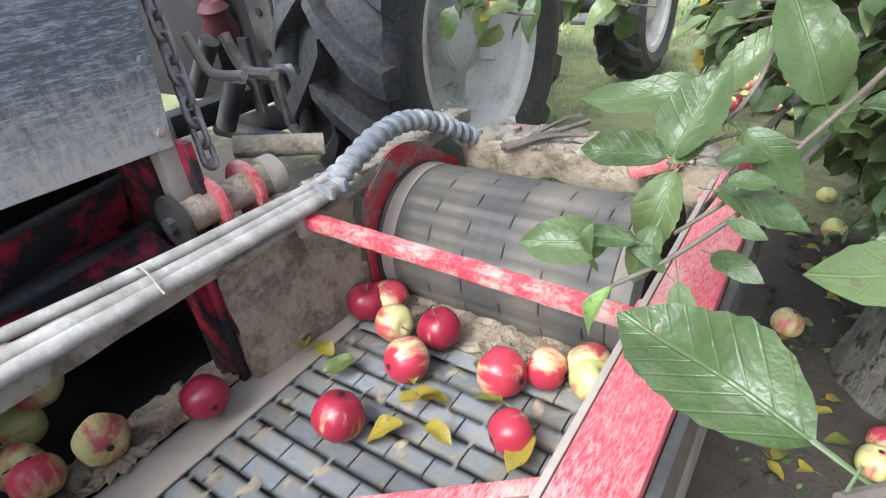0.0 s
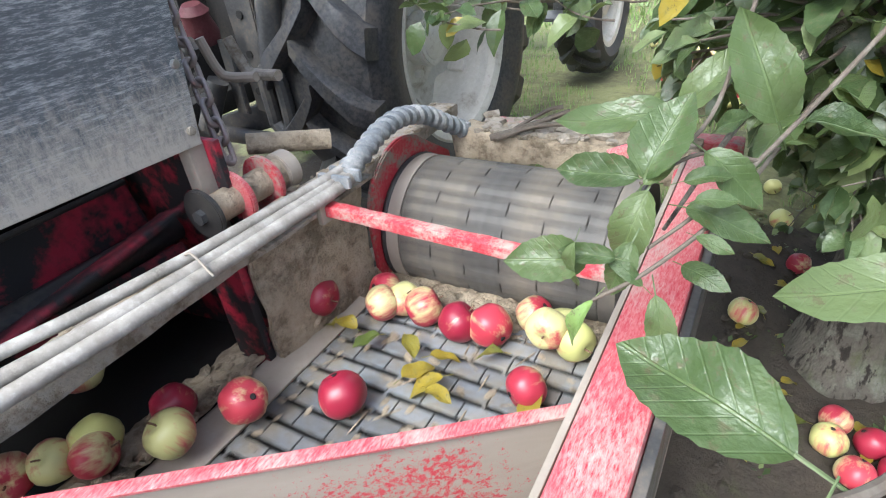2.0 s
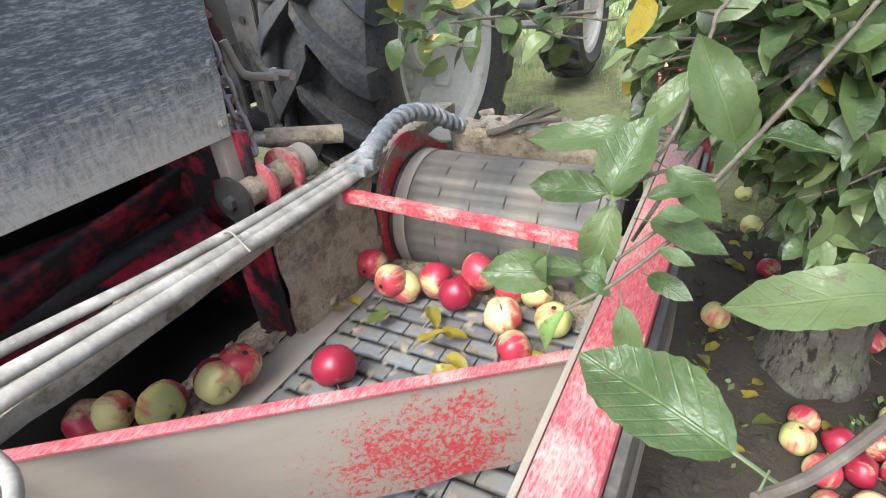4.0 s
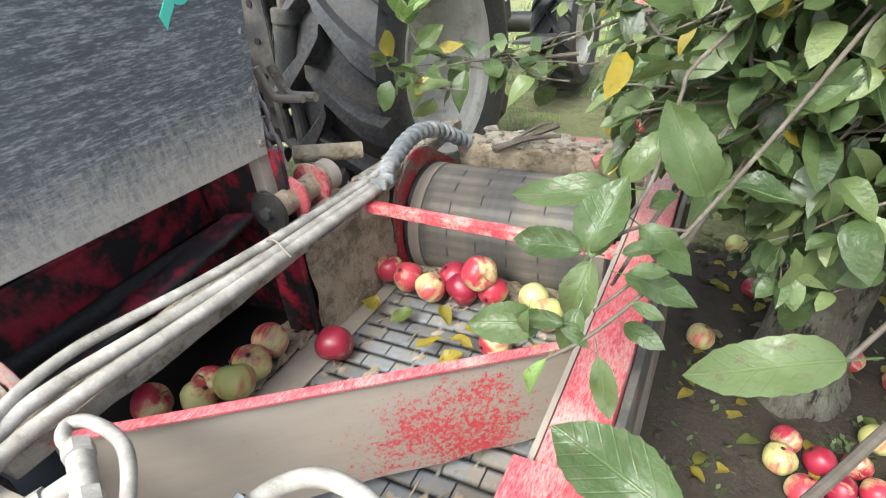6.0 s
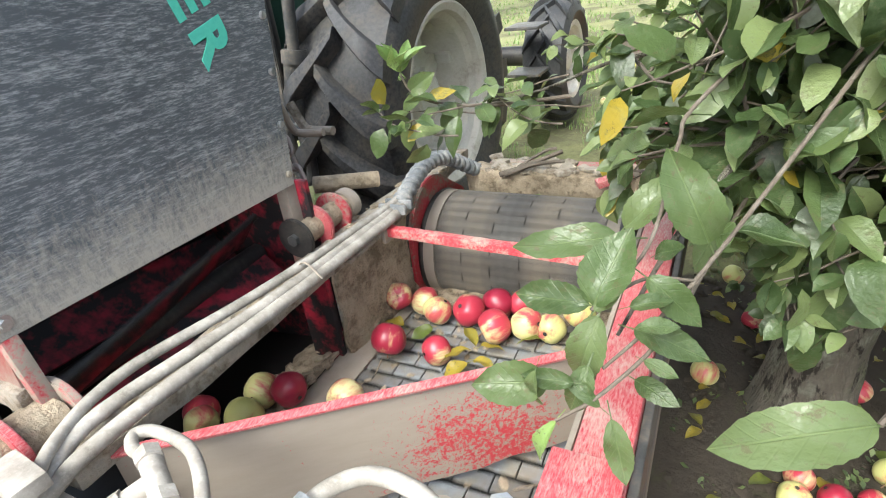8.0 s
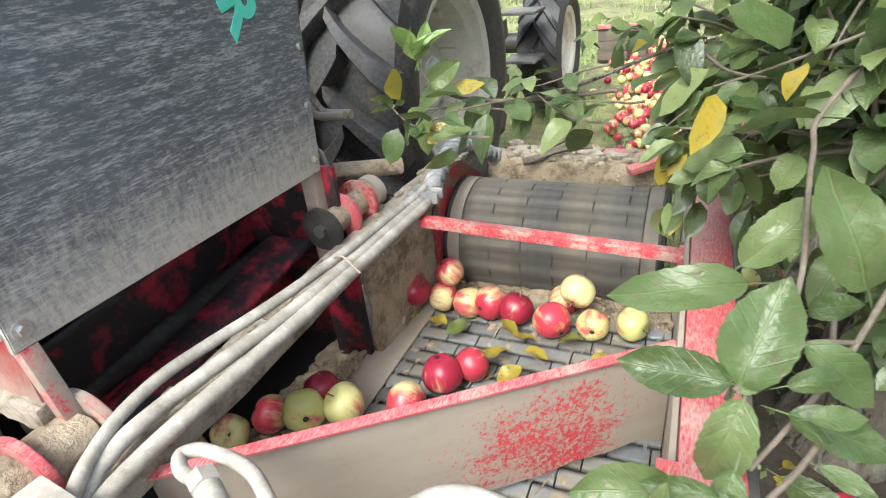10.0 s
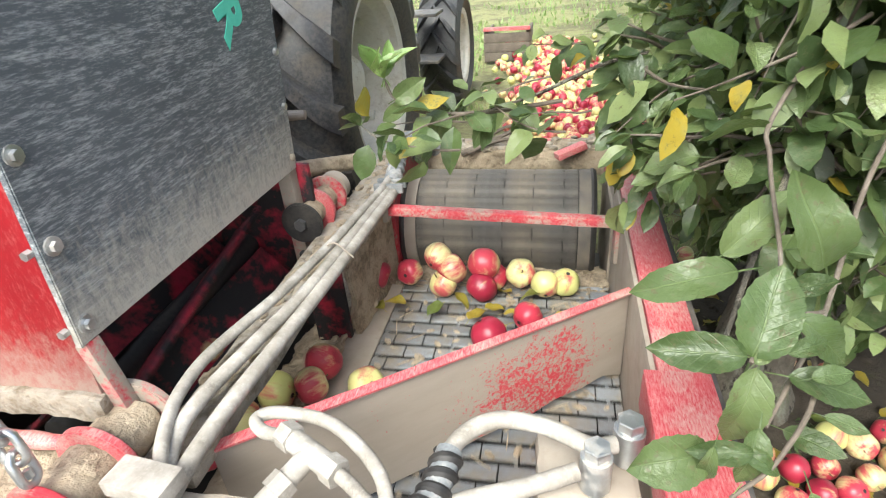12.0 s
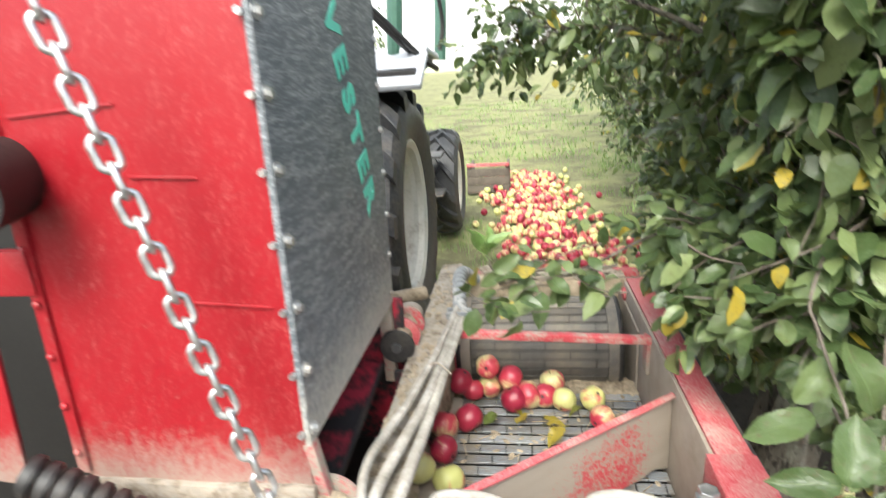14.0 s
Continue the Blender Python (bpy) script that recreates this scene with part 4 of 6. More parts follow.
def build_hoses():
    lines = [
        (0.0086, [(-0.500, 1.10, 0.715), (-0.506, 1.03, 0.712), (-0.518, 0.92, 0.711), (-0.530, 0.80, 0.711), (-0.553, 0.64, 0.712), (-0.580, 0.52, 0.713), (-0.590, 0.46, 0.713), (-0.586, 0.40, 0.712), (-0.572, 0.355, 0.710), (-0.550, 0.31, 0.706), (-0.510, 0.25, 0.690)]),
        (0.0104, [(-0.495, 1.10, 0.704), (-0.498, 1.03, 0.702), (-0.505, 0.92, 0.700), (-0.512, 0.80, 0.700), (-0.524, 0.64, 0.702), (-0.543, 0.52, 0.703), (-0.560, 0.42, 0.702), (-0.562, 0.36, 0.698), (-0.545, 0.30, 0.685), (-0.52, 0.25, 0.66)]),
        (0.0112, [(-0.482, 1.10, 0.702), (-0.484, 1.03, 0.697), (-0.493, 0.92, 0.694), (-0.499, 0.80, 0.693), (-0.505, 0.66, 0.694), (-0.514, 0.52, 0.696), (-0.522, 0.42, 0.696), (-0.528, 0.34, 0.690), (-0.535, 0.30, 0.675), (-0.545, 0.25, 0.65)]),
    ]
    for r, pts in lines:
        part("hydraulic_hose", tube(pts, r, 14, 8), m_hose, harvester, "dust-grey hydraulic hose")
    ribbed([(-0.494, 1.085, 0.706), (-0.499, 1.15, 0.721), (-0.507, 1.22, 0.734), (-0.510, 1.30, 0.734), (-0.506, 1.38, 0.710), (-0.495, 1.45, 0.668), (-0.48, 1.51, 0.630)], 0.0190, 0.027, "wrapped_hose", harvester, m_wrap)
    for y in (1.085, 1.055):
        bm = slab((0.068, 0.010, 0.022), (-0.494, y, 0.707), bevel=0.004)
        part("hose_clamp", bm, m_wrap, harvester)
    part("clamp_foot", slab((0.05, 0.03, 0.02), (-0.515, 1.07, 0.690), bevel=0.003), m_mud_plate, harvester)
    bm = tube([(-0.548, 0.775, 0.70), (-0.515, 0.775, 0.724), (-0.482, 0.775, 0.695)], 0.0018, 6, 5)
    part("wire_tie", bm, m_mud_plate, harvester)
    part("manifold", slab((0.078, 0.040, 0.022), m=pose(-0.545, 0.278, 0.712, 0, 0, -6), bevel=0.003), m_hose, harvester, "pale dusty hose manifold block")
    # loop with the tee
    loop = [(-0.272, 0.268, 0.698), (-0.297, 0.323, 0.711), (-0.367, 0.376, 0.715), (-0.437, 0.386, 0.715), (-0.462, 0.373, 0.715), (-0.444, 0.356, 0.715), (-0.407, 0.351, 0.715), (-0.377, 0.333, 0.715), (-0.327, 0.308, 0.711), (-0.277, 0.273, 0.703)]
    part("hydraulic_hose", tube(loop, 0.0080, 12, 8), m_hose, harvester, "thin dust-grey hose bent into a loop")
    tee = part("tee_fitting", rod((-0.407, 0.351, 0.715), (-0.347, 0.319, 0.713), 0.0135, n=14, bevel=0.002), m_hose, harvester)
    part("nut", rod((-0.419, 0.357, 0.716), (-0.402, 0.348, 0.716), 0.0165, n=6), m_hose, tee)
    part("nut", rod((-0.354, 0.323, 0.713), (-0.337, 0.314, 0.712), 0.0165, n=6), m_hose, tee)
    part("branch", rod((-0.377, 0.335, 0.714), (-0.412, 0.273, 0.698), 0.0125, n=14), m_hose, tee)
    part("nut", rod((-0.394, 0.305, 0.707), (-0.403, 0.289, 0.703), 0.0165, n=6), m_hose, tee)
    # motor hoses
    up = [(-0.262, 0.315, 0.645), (-0.252, 0.37, 0.645), (-0.232, 0.43, 0.650), (-0.190, 0.462, 0.653), (-0.13, 0.462, 0.650), (-0.075, 0.440, 0.648), (-0.045, 0.448, 0.645)]
    part("hydraulic_hose", tube(up, 0.0112, 14, 8), m_hose, harvester, "curved dust-grey motor hose")
    lo = [(-0.27, 0.32, 0.635), (-0.22, 0.355, 0.632), (-0.15, 0.385, 0.630), (-0.09, 0.415, 0.630)]
    part("hydraulic_hose", tube(lo, 0.0112, 14, 8), m_hose, harvester)
    ribbed([(-0.275, 0.30, 0.645), (-0.250, 0.35, 0.648), (-0.240, 0.405, 0.655)], 0.019, 0.02, "hose_sleeve", harvester, m_dark)
    for x, y, z in ((-0.028, 0.462, 0.650), (-0.068, 0.425, 0.640)):
        ban = part("banjo_fitting", rod((x, y, z - 0.045), (x, y, z + 0.012), 0.019, n=20, bevel=0.003), m_zinc, harvester)
        part("banjo_bolt", rod((x, y, z + 0.010), (x, y, z + 0.026), 0.0165, n=6, bevel=0.001), m_zinc, ban)
    bm = slab((0.13, 0.11, 0.10), (-0.075, 0.46, 0.535), bevel=0.012)
    bmesh.ops.subdivide_edges(bm, edges=bm.edges[:], cuts=3, use_grid_fill=True)
    part("hydraulic_motor", roughen(bm, 0.006, 30), m_mud_plate, harvester, "mud-caked hydraulic motor block")
    # rear cross member under the loop
    bm = slab((0.40, 0.075, 0.07), (-0.385, 0.270, 0.630), bevel=0.008)
    bmesh.ops.subdivide_edges(bm, edges=[e for e in bm.edges if e.calc_length() > 0.2], cuts=16, use_grid_fill=True)
    part("cross_member", roughen(bm, 0.004, 20), m_mud_plate, harvester)
    part("end_sleeve", ribbed_sleeve(), m_dark, harvester)


def ribbed_sleeve():
    bm = bmesh.new()
    for i in range(7):
        y = 0.0 + 0.022 * i
        rod((-1.02 + 0.022 * i, 0.25 + y * 0.05, 0.845 - 0.012 * i), (-1.003 + 0.022 * i, 0.253 + y * 0.05, 0.836 - 0.012 * i), 0.030, n=18, bm=bm, bevel=0.004)
    return bm


build_hoses()


def build_chain(a, b, pitch, wire, material, label, sag=0.0, wide=2.1):
    """Links alternate by a quarter turn along the chain."""
    a, b = Vector(a), Vector(b)
    n = max(2, round((b - a).length / pitch))
    anchor = part("chain", rod(a, a + (b - a).normalized() * 0.01, wire, n=8), material, harvester, label)
    half = pitch * 0.5 + wire * 0.9
    w = wire * wide
    loop = []
    for k in range(20):
        t = 2 * math.pi * k / 20
        loop.append(Vector((w * math.cos(t), 0, (half - w) * (1 if math.sin(t) > 0 else -1) + w * math.sin(t))))
    bm = bmesh.new()
    rings = []
    for k in range(20):
        d = (loop[(k + 1) % 20] - loop[k - 1]).normalized()
        u = Vector((0, 1, 0))
        s = d.cross(u)
        rings.append([bm.verts.new(loop[k] + (u * math.cos(c) + s * math.sin(c)) * wire) for c in [2 * math.pi * j / 8 for j in range(8)]])
    for k in range(20):
        A, B = rings[k], rings[(k + 1) % 20]
        for j in range(8):
            bm.faces.new((A[j], B[j], B[(j + 1) % 8], A[(j + 1) % 8]))
    bmesh.ops.recalc_face_normals(bm, faces=bm.faces[:])
    me = mesh_of("link", bm, material)
    q = (b - a).to_track_quat("Z", "Y").to_matrix().to_4x4()
    for i in range(n):
        p = a.lerp(b, (i + 0.5) / n) - Vector((0, 0, sag * math.sin(math.pi * (i + 0.5) / n)))
        ob = new("link", me)
        ob.parent = anchor
        ob.matrix_local = Matrix.Translation(p) @ q @ pose(0, 0, 0, 0, 0, 40 + 90 * (i % 2))


build_chain((-0.682, 1.005, 0.742), (-0.800, 1.062, 1.03), 0.036, 0.0052, m_rusty_chain, "dusty brown steel chain", 0.0, 2.4)
build_chain((-0.652, 0.250, 0.795), (-0.812, 0.250, 1.46), 0.0325, 0.0044, m_zinc, "bright galvanised steel chain", 0.0, 2.6)
build_chain((-0.640, 0.245, 0.745), (-0.652, 0.250, 0.795), 0.0325, 0.0044, m_zinc, "bright galvanised steel chain end", 0.0, 2.6)
part("grab_hook", tube([(-0.775, 1.09, 0.93), (-0.765, 1.10, 0.875), (-0.75, 1.11, 0.857), (-0.69, 1.12, 0.857)], 0.009, 10, 6), m_mud_plate, harvester)


# ---- the tractor that pulls it ----
tractor = thing("tractor", "muddy tractor with big lugged tyres and cream rims", "tractor")
REAR = Vector((-1.08, 2.31, 0.655))
FRONT = Vector((-0.985, 4.27, 0.44))
spin = []


def wheel(name, at, R, width, rim_r, lugs, tyre_mat, lug_h, label):
    """Axle along x, outer face towards +x; parts in the wheel's own space."""
    hub = part(name, rod((-width * 0.2, 0, 0), (width * 0.18, 0, 0), 0.10, n=24, bevel=0.008), m_rim, tractor, label)
    hub.matrix_local = Matrix.Translation(at)
    turn = pose(0, 0, 0, 0, 90, 0)
    h = width / 2
    r0 = R - lug_h
    prof = [(rim_r, -h * 0.72), (rim_r + 0.02, -h * 0.86), ((r0 + rim_r) / 2, -h * 1.02), (r0 - 0.05, -h * 0.98), (r0 - 0.012, -h * 0.86), (r0 + 0.004, -h * 0.4), (r0 + 0.008, 0),
            (r0 + 0.004, h * 0.4), (r0 - 0.012, h * 0.86), (r0 - 0.05, h * 0.98), ((r0 + rim_r) / 2, h * 1.02), (rim_r + 0.02, h * 0.86), (rim_r, h * 0.72)]
    tyre = part("tyre", lathe(prof, 72, turn, closed=True), tyre_mat, hub, "dusty black rubber tyre")
    # one chevron bar, curved over the tread and down the shoulder
    for side in (1, -1):
        bm = bmesh.new()
        secs = []
        for k in range(8):
            u = k / 7
            x = side * (-0.03 + (h * 1.0 + 0.02) * u)
            ang = -(0.02 + 0.36 * u ** 0.85) * (0.68 / R)
            drop = 0.0 if u < 0.72 else ((u - 0.72) / 0.28) ** 1.6 * 0.040
            top = R - drop - 0.012 * u
            wbar = (0.046 + 0.050 * u) * (R / 0.655)
            base = r0 - 0.02 - drop * 2.0
            ring = []
            for rr, off in ((base, -wbar * 0.64), (top - 0.004, -wbar * 0.5), (top, -wbar * 0.43), (top, wbar * 0.43), (top - 0.004, wbar * 0.5), (base, wbar * 0.64)):
                a = ang + off / R
                ring.append(bm.verts.new((x, -rr * math.cos(a), rr * math.sin(a))))
            secs.append(ring)
        for A, B in zip(secs, secs[1:]):
            for j in range(5):
                bm.faces.new((A[j], A[j + 1], B[j + 1], B[j]))
        bm.faces.new(secs[0])
        bm.faces.new(list(reversed(secs[-1])))
        bmesh.ops.recalc_face_normals(bm, faces=bm.faces[:])
        me = edged(mesh_of("lug", bm, tyre_mat), 40)
        for i in range(lugs):
            ob = new("lug", me)
            ob.parent = tyre
            ob.matrix_local = pose(0, 0, 0, 360 / lugs * (i + (0.5 if side < 0 else 0)), 0, 0)
    rim = [(rim_r + 0.018, h * 0.78), (rim_r + 0.022, h * 0.84), (rim_r + 0.008, h * 0.86), (rim_r - 0.02, h * 0.80), (rim_r - 0.026, h * 0.66), (rim_r - 0.05, h * 0.56), (rim_r - 0.056, h * 0.40), (rim_r - 0.056, -h * 0.40),
           (rim_r - 0.035, -h * 0.60), (rim_r - 0.02, -h * 0.78), (rim_r + 0.018, -h * 0.78), (rim_r - 0.03, -h * 0.45), (rim_r - 0.03, h * 0.45)]
    rimo = part("rim", lathe(rim, 64, turn, closed=True), m_rim, hub, "cream painted rim streaked with mud")
    # dished disc with a scalloped edge, bolted to the barrel at eight lugs
    bm = bmesh.new()
    n = 96
    rings = []
    for back in (0.0, -0.014):
        rows = []
        for k, (f, x) in enumerate(((0.0, 0.04), (0.12, 0.0), (0.40, -0.02), (0.55, -0.14), (0.80, -0.12), (0.95, -0.06), (1.0, -0.06))):
            row = []
            for q in range(n):
                a = 2 * math.pi * q / n
                wave = 0.5 + 0.5 * math.cos(8 * (a - math.pi / 8))
                edge = rim_r - 0.062 - 0.20 * rim_r * (1 - wave) ** 0.8 * min(1.0, f * 1.2)
                rad = 0.10 + (edge - 0.10) * f
                row.append(bm.verts.new((h * x + back, rad * math.cos(a), rad * math.sin(a))))
            rows.append(row)
        rings.append(rows)
    loop = rings[0] + rings[1][::-1]
    for A, B in zip(loop, loop[1:] + loop[:1]):
        for q in range(n):
            bm.faces.new((A[q], A[(q + 1) % n], B[(q + 1) % n], B[q]))
    bmesh.ops.recalc_face_normals(bm, faces=bm.faces[:])
    disc = part("rim_disc", bm, m_rim, hub, "mud-stained dished disc with scalloped edge")
    for p in disc.data.polygons:
        p.use_smooth = True
    for i in range(8):
        a = 2 * math.pi * i / 8
        c = Vector((h * 0.02, rim_r * 0.36 * math.cos(a), rim_r * 0.36 * math.sin(a)))
        part("wheel_nut", rod(c - Vector((0.02, 0, 0)), c + Vector((0.02, 0, 0)), 0.016, n=6), m_rim, rimo)
    for i in range(8):
        a = 2 * math.pi * (i + 0.5) / 8
        c = Vector((h * 0.1, (rim_r - 0.065) * math.cos(a), (rim_r - 0.065) * math.sin(a)))
        part("rim_lug", slab((0.075, 0.05, 0.03), m=Matrix.Translation(c) @ pose(0, 0, 0, math.degrees(a) - 90, 0, 0), bevel=0.006), m_rim, rimo)
    part("hub_cap", lathe([(0.085, 0), (0.09, 0.05), (0.075, 0.075), (0.05, 0.085)], 24, Matrix.Translation((h * 0.05, 0, 0)) @ turn), m_rim, hub)
    spin.append((hub, at, R))
    return hub


rear_wheel = wheel("rear_wheel", REAR, 0.655, 0.46, 0.365, 16, m_tyre, 0.074, "large rear wheel with worn chevron lugs")
front_wheel = wheel("front_wheel", FRONT, 0.44, 0.30, 0.25, 15, m_tyre_front, 0.042, "smaller front wheel with chevron lugs")


def build_tractor():
    part("fender", slab((0.46, 0.30, 0.03), m=pose(-0.980, 2.100, 1.355, 28, 0, 0), bevel=0.012), m_fender, tractor, "pale grey plastic mudguard")
    part("fender", slab((0.46, 0.40, 0.03), m=pose(-0.980, 2.400, 1.420, -4, 0, 0), bevel=0.012), m_fender, tractor)
    part("fender_lining", slab((0.44, 0.6, 0.05), m=pose(-1.000, 2.320, 1.370, 8, 0, 0), bevel=0.01), m_dark, tractor)
    for k, (x, y) in enumerate(((-0.88, 2.22), (-0.80, 3.2))):
        part("cab_pillar", tube([(x - 0.02, y, 1.40), (x, y + 0.03, 1.8), (x - 0.03, y + 0.1, 2.5)], 0.035, 10, 5), m_cab, tractor, "dark green cab pillar")
    for x, y0, z0 in ((-0.900, 2.000, 1.570), (-0.870, 2.040, 1.550), (-0.840, 2.060, 1.520)):
        part("cable", tube([(x - 0.18, y0 - 0.12, z0 + 0.16), (x - 0.06, y0, z0 + 0.03), (x + 0.06, y0 + 0.15, z0 - 0.12), (x + 0.10, y0 + 0.35, z0 - 0.17)], 0.013, 8, 6), m_dark, tractor)
    part("mirror_arm", tube([(-0.780, 2.300, 1.670), (-0.720, 2.350, 1.700), (-0.700, 2.400, 1.550), (-0.720, 2.400, 1.430)], 0.010, 8, 6), m_dark, tractor)
    part("cab_body", slab((0.500, 1.600, 0.700), (-1.750, 2.900, 1.200), bevel=0.06), m_cab, tractor)
    part("axle_housing", rod((-1.300, 2.300, 0.630), (-2.400, 2.300, 0.630), 0.13, n=20), m_dark, tractor)
    part("chassis", slab((0.450, 2.600, 0.300), (-1.950, 3.500, 0.670), bevel=0.04), m_dark, tractor)
    part("front_axle", rod((-1.100, 4.720, 0.400), (-2.600, 4.720, 0.400), 0.08, n=16), m_dark, tractor)
    part("foot_step", slab((0.22, 0.25, 0.02), (-1.020, 3.700, 0.470), bevel=0.005), m_steel, tractor)
    part("foot_step", slab((0.22, 0.25, 0.02), (-1.020, 3.720, 0.750), bevel=0.005), m_steel, tractor)


build_tractor()


def build_hitch():
    # linkage between the wheel and the machine
    bm = prism([(-0.035, -0.40), (0.06, -0.42), (0.075, 0.15), (0.065, 0.75), (-0.075, 0.75), (-0.06, 0.1)], 0.02, plane_pose((-1.42, 1.77, 0.93), (1, 0, 0), (0, 0, 1)), 0.004)
    plate = part("link_plate", bm, m_steel, harvester, "tall grey steel plate with bolt holes")
    for k in range(7):
        z = 0.60 + 0.125 * k
        part("bolt_hole", rod((-1.42 + 0.004 * k, 1.745, z), (-1.42 + 0.004 * k, 1.7505, z), 0.013, n=14), m_dark, plate)
    bm = prism([(-0.03, -0.15), (0.02, -0.15), (0.02, 0.1), (-0.03, 0.1)], 0.02, plane_pose((-1.47, 1.72, 0.68), (1, 0, 0), (0, 0, 1)), 0.003)
    part("side_link", bm, m_steel, harvester)
    part("lift_rod", rod((-1.31, 1.74, 0.70), (-1.27, 1.76, 0.93), 0.040, n=16, bevel=0.004), m_steel, harvester, "adjustable lift rod")
    part("lift_rod", rod((-1.27, 1.76, 0.93), (-1.24, 1.78, 1.25), 0.022, n=14), m_steel, harvester)
    part("lift_collar", rod((-1.272, 1.758, 0.905), (-1.266, 1.764, 0.955), 0.048, n=16, bevel=0.004), m_steel, harvester)
    sh = part("shackle", tube([(-1.345, 1.72, 0.50), (-1.345, 1.72, 0.66), (-1.31, 1.72, 0.69), (-1.275, 1.72, 0.66), (-1.275, 1.72, 0.50), (-1.31, 1.72, 0.47), (-1.345, 1.72, 0.50)], 0.024, 10, 5), m_steel, harvester)
    part("lower_link", slab((0.60, 0.05, 0.09), m=pose(-1.45, 1.80, 0.50, 0, -14, 12), bevel=0.008), m_steel, harvester)
    part("draw_bar", slab((0.10, 1.2, 0.08), (-1.75, 2.1, 0.52), bevel=0.01), m_dark, harvester)
    part("gear_case", slab((0.55, 0.8, 0.7), (-2.05, 2.2, 0.85), bevel=0.05), m_dark, harvester)
    part("rear_panel", slab((0.9, 0.05, 0.9), (-1.95, 1.95, 1.05), bevel=0.02), m_dark, harvester)
    part("hydraulic_pipe", tube([(-1.80, 1.74, 1.00), (-1.68, 1.72, 0.965), (-1.57, 1.72, 0.98), (-1.50, 1.76, 1.05), (-1.47, 1.8, 1.15)], 0.020, 12, 6), m_dark, harvester)
    part("warning_plate", slab((0.04, 0.006, 0.03), m=pose(-1.53, 1.72, 0.985, 0, 20, 0), bevel=0.002), m_warn, harvester, "small yellow warning plate")
    part("rubber_boot", lathe([(0.055, 0), (0.06, 0.03), (0.045, 0.08), (0.05, 0.10), (0.03, 0.125)], 18, pose(-1.56, 1.70, 0.775, 10, 8, 0)), m_maroon, harvester, "faded maroon rubber cap")
    for a, b, r in (((-1.66, 1.6, 0.62), (-1.52, 1.62, 0.79), 0.03), ((-1.58, 1.62, 0.50), (-1.50, 1.66, 0.66), 0.035), ((-1.75, 1.7, 0.45), (-1.4, 1.75, 0.42), 0.03)):
        part("linkage_arm", roughen(rod(a, b, r, n=14), 0.004, 30), m_steel, harvester)
    part("linkage_pin", tube([(-0.86, 1.22, 0.90), (-0.83, 1.22, 0.84), (-0.80, 1.22, 0.83), (-0.74, 1.22, 0.83)], 0.012, 8, 5), m_mud, harvester)


build_hitch()


# ---- apple trees ----
LEAF = 0.08     # usual length of a leaf


def leaf_mesh(name, material, rnd, length=1.0, width=0.56, fold=0.25, bend=0.25, curl=0.0):
    """A pointed oval blade, folded at its midrib and bent along it, with a short stalk; unit length along y."""
    bm = bmesh.new()
    put_leaf(bm, Matrix.Diagonal((LEAF, LEAF, LEAF, 1)), rnd, width, fold, bend, 18, True)
    return mesh_of(name, bm, material)


def put_leaf(bm, m, rnd, width, fold, bend, n=5, stalk=False):
    prev = None
    tip_turn = rnd.uniform(-0.25, 0.25)
    for k in range(n + 1):
        u = k / n
        w = width * 0.5 * math.sin(math.pi * u ** 0.92) ** 0.62 * (1.0 - 0.45 * max(0.0, (u - 0.80) / 0.20))
        z = -bend * u * u + 0.035 * math.sin(7 * u + tip_turn * 9)
        c = Vector((tip_turn * 0.25 * u * u, u, z))
        wave = 0.16 * math.sin(9 * u + 12 * tip_turn)
        if stalk and k % 2:
            w *= 0.945
        row = [bm.verts.new(m @ (c + Vector((s * w, 0, abs(s) * w * fold + s * wave * w)))) for s in ((-1, -0.5, 0, 0.5, 1) if stalk else (-1, 0, 1))]
        if prev:
            for a in range(len(row) - 1):
                bm.faces.new((prev[a], prev[a + 1], row[a + 1], row[a]))
        prev = row
    if stalk:
        a = [bm.verts.new(m @ Vector(p)) for p in ((-0.014, 0.02, 0.004), (0.014, 0.02, 0.004), (0.012, -0.26, -0.05), (-0.012, -0.26, -0.05), (0, 0.02, -0.012), (0, -0.26, -0.07))]
        for f in ((0, 1, 2, 3), (1, 4, 5, 2), (4, 0, 3, 5)):
            bm.faces.new([a[i] for i in f])


LEAVES = []


def leaf_stock():
    rnd = random.Random(11)
    for k in range(8):
        LEAVES.append(leaf_mesh("leaf", m_leaf_near, rnd, 1, rnd.uniform(0.52, 0.66), rnd.uniform(0.05, 0.55), rnd.uniform(0.0, 0.55)))
    for k in range(3):
        LEAVES.append(leaf_mesh("leaf", m_leaf_pale, rnd, 1, rnd.uniform(0.42, 0.55), rnd.uniform(0.3, 0.8), rnd.uniform(0.2, 0.6)))


leaf_stock()


def leaf_turn(d, rnd, droop=0.45):
    """A turn for a leaf that grows along d, its upper face to the sky, hanging somewhat."""
    d = Vector(d).normalized()
    d = (d + Vector((rnd.gauss(0, 0.45), rnd.gauss(0, 0.45), rnd.gauss(-droop, 0.35)))).normalized()
    up = Vector((rnd.gauss(0, 0.35), rnd.gauss(0, 0.35) - 0.25, 1))
    x = d.cross(up).normalized()
    z = x.cross(d)
    return Matrix((x, d, z)).transposed().to_4x4()


def twig_line(rnd, a, d, length, rise, n=5):
    pts = [Vector(a)]
    d = Vector(d).normalized()
    for k in range(n):
        d = (d + Vector((rnd.gauss(0, 0.14), rnd.gauss(0, 0.14), rise + rnd.gauss(0, 0.10)))).normalized()
        pts.append(pts[-1] + d * length / n)
    return pts


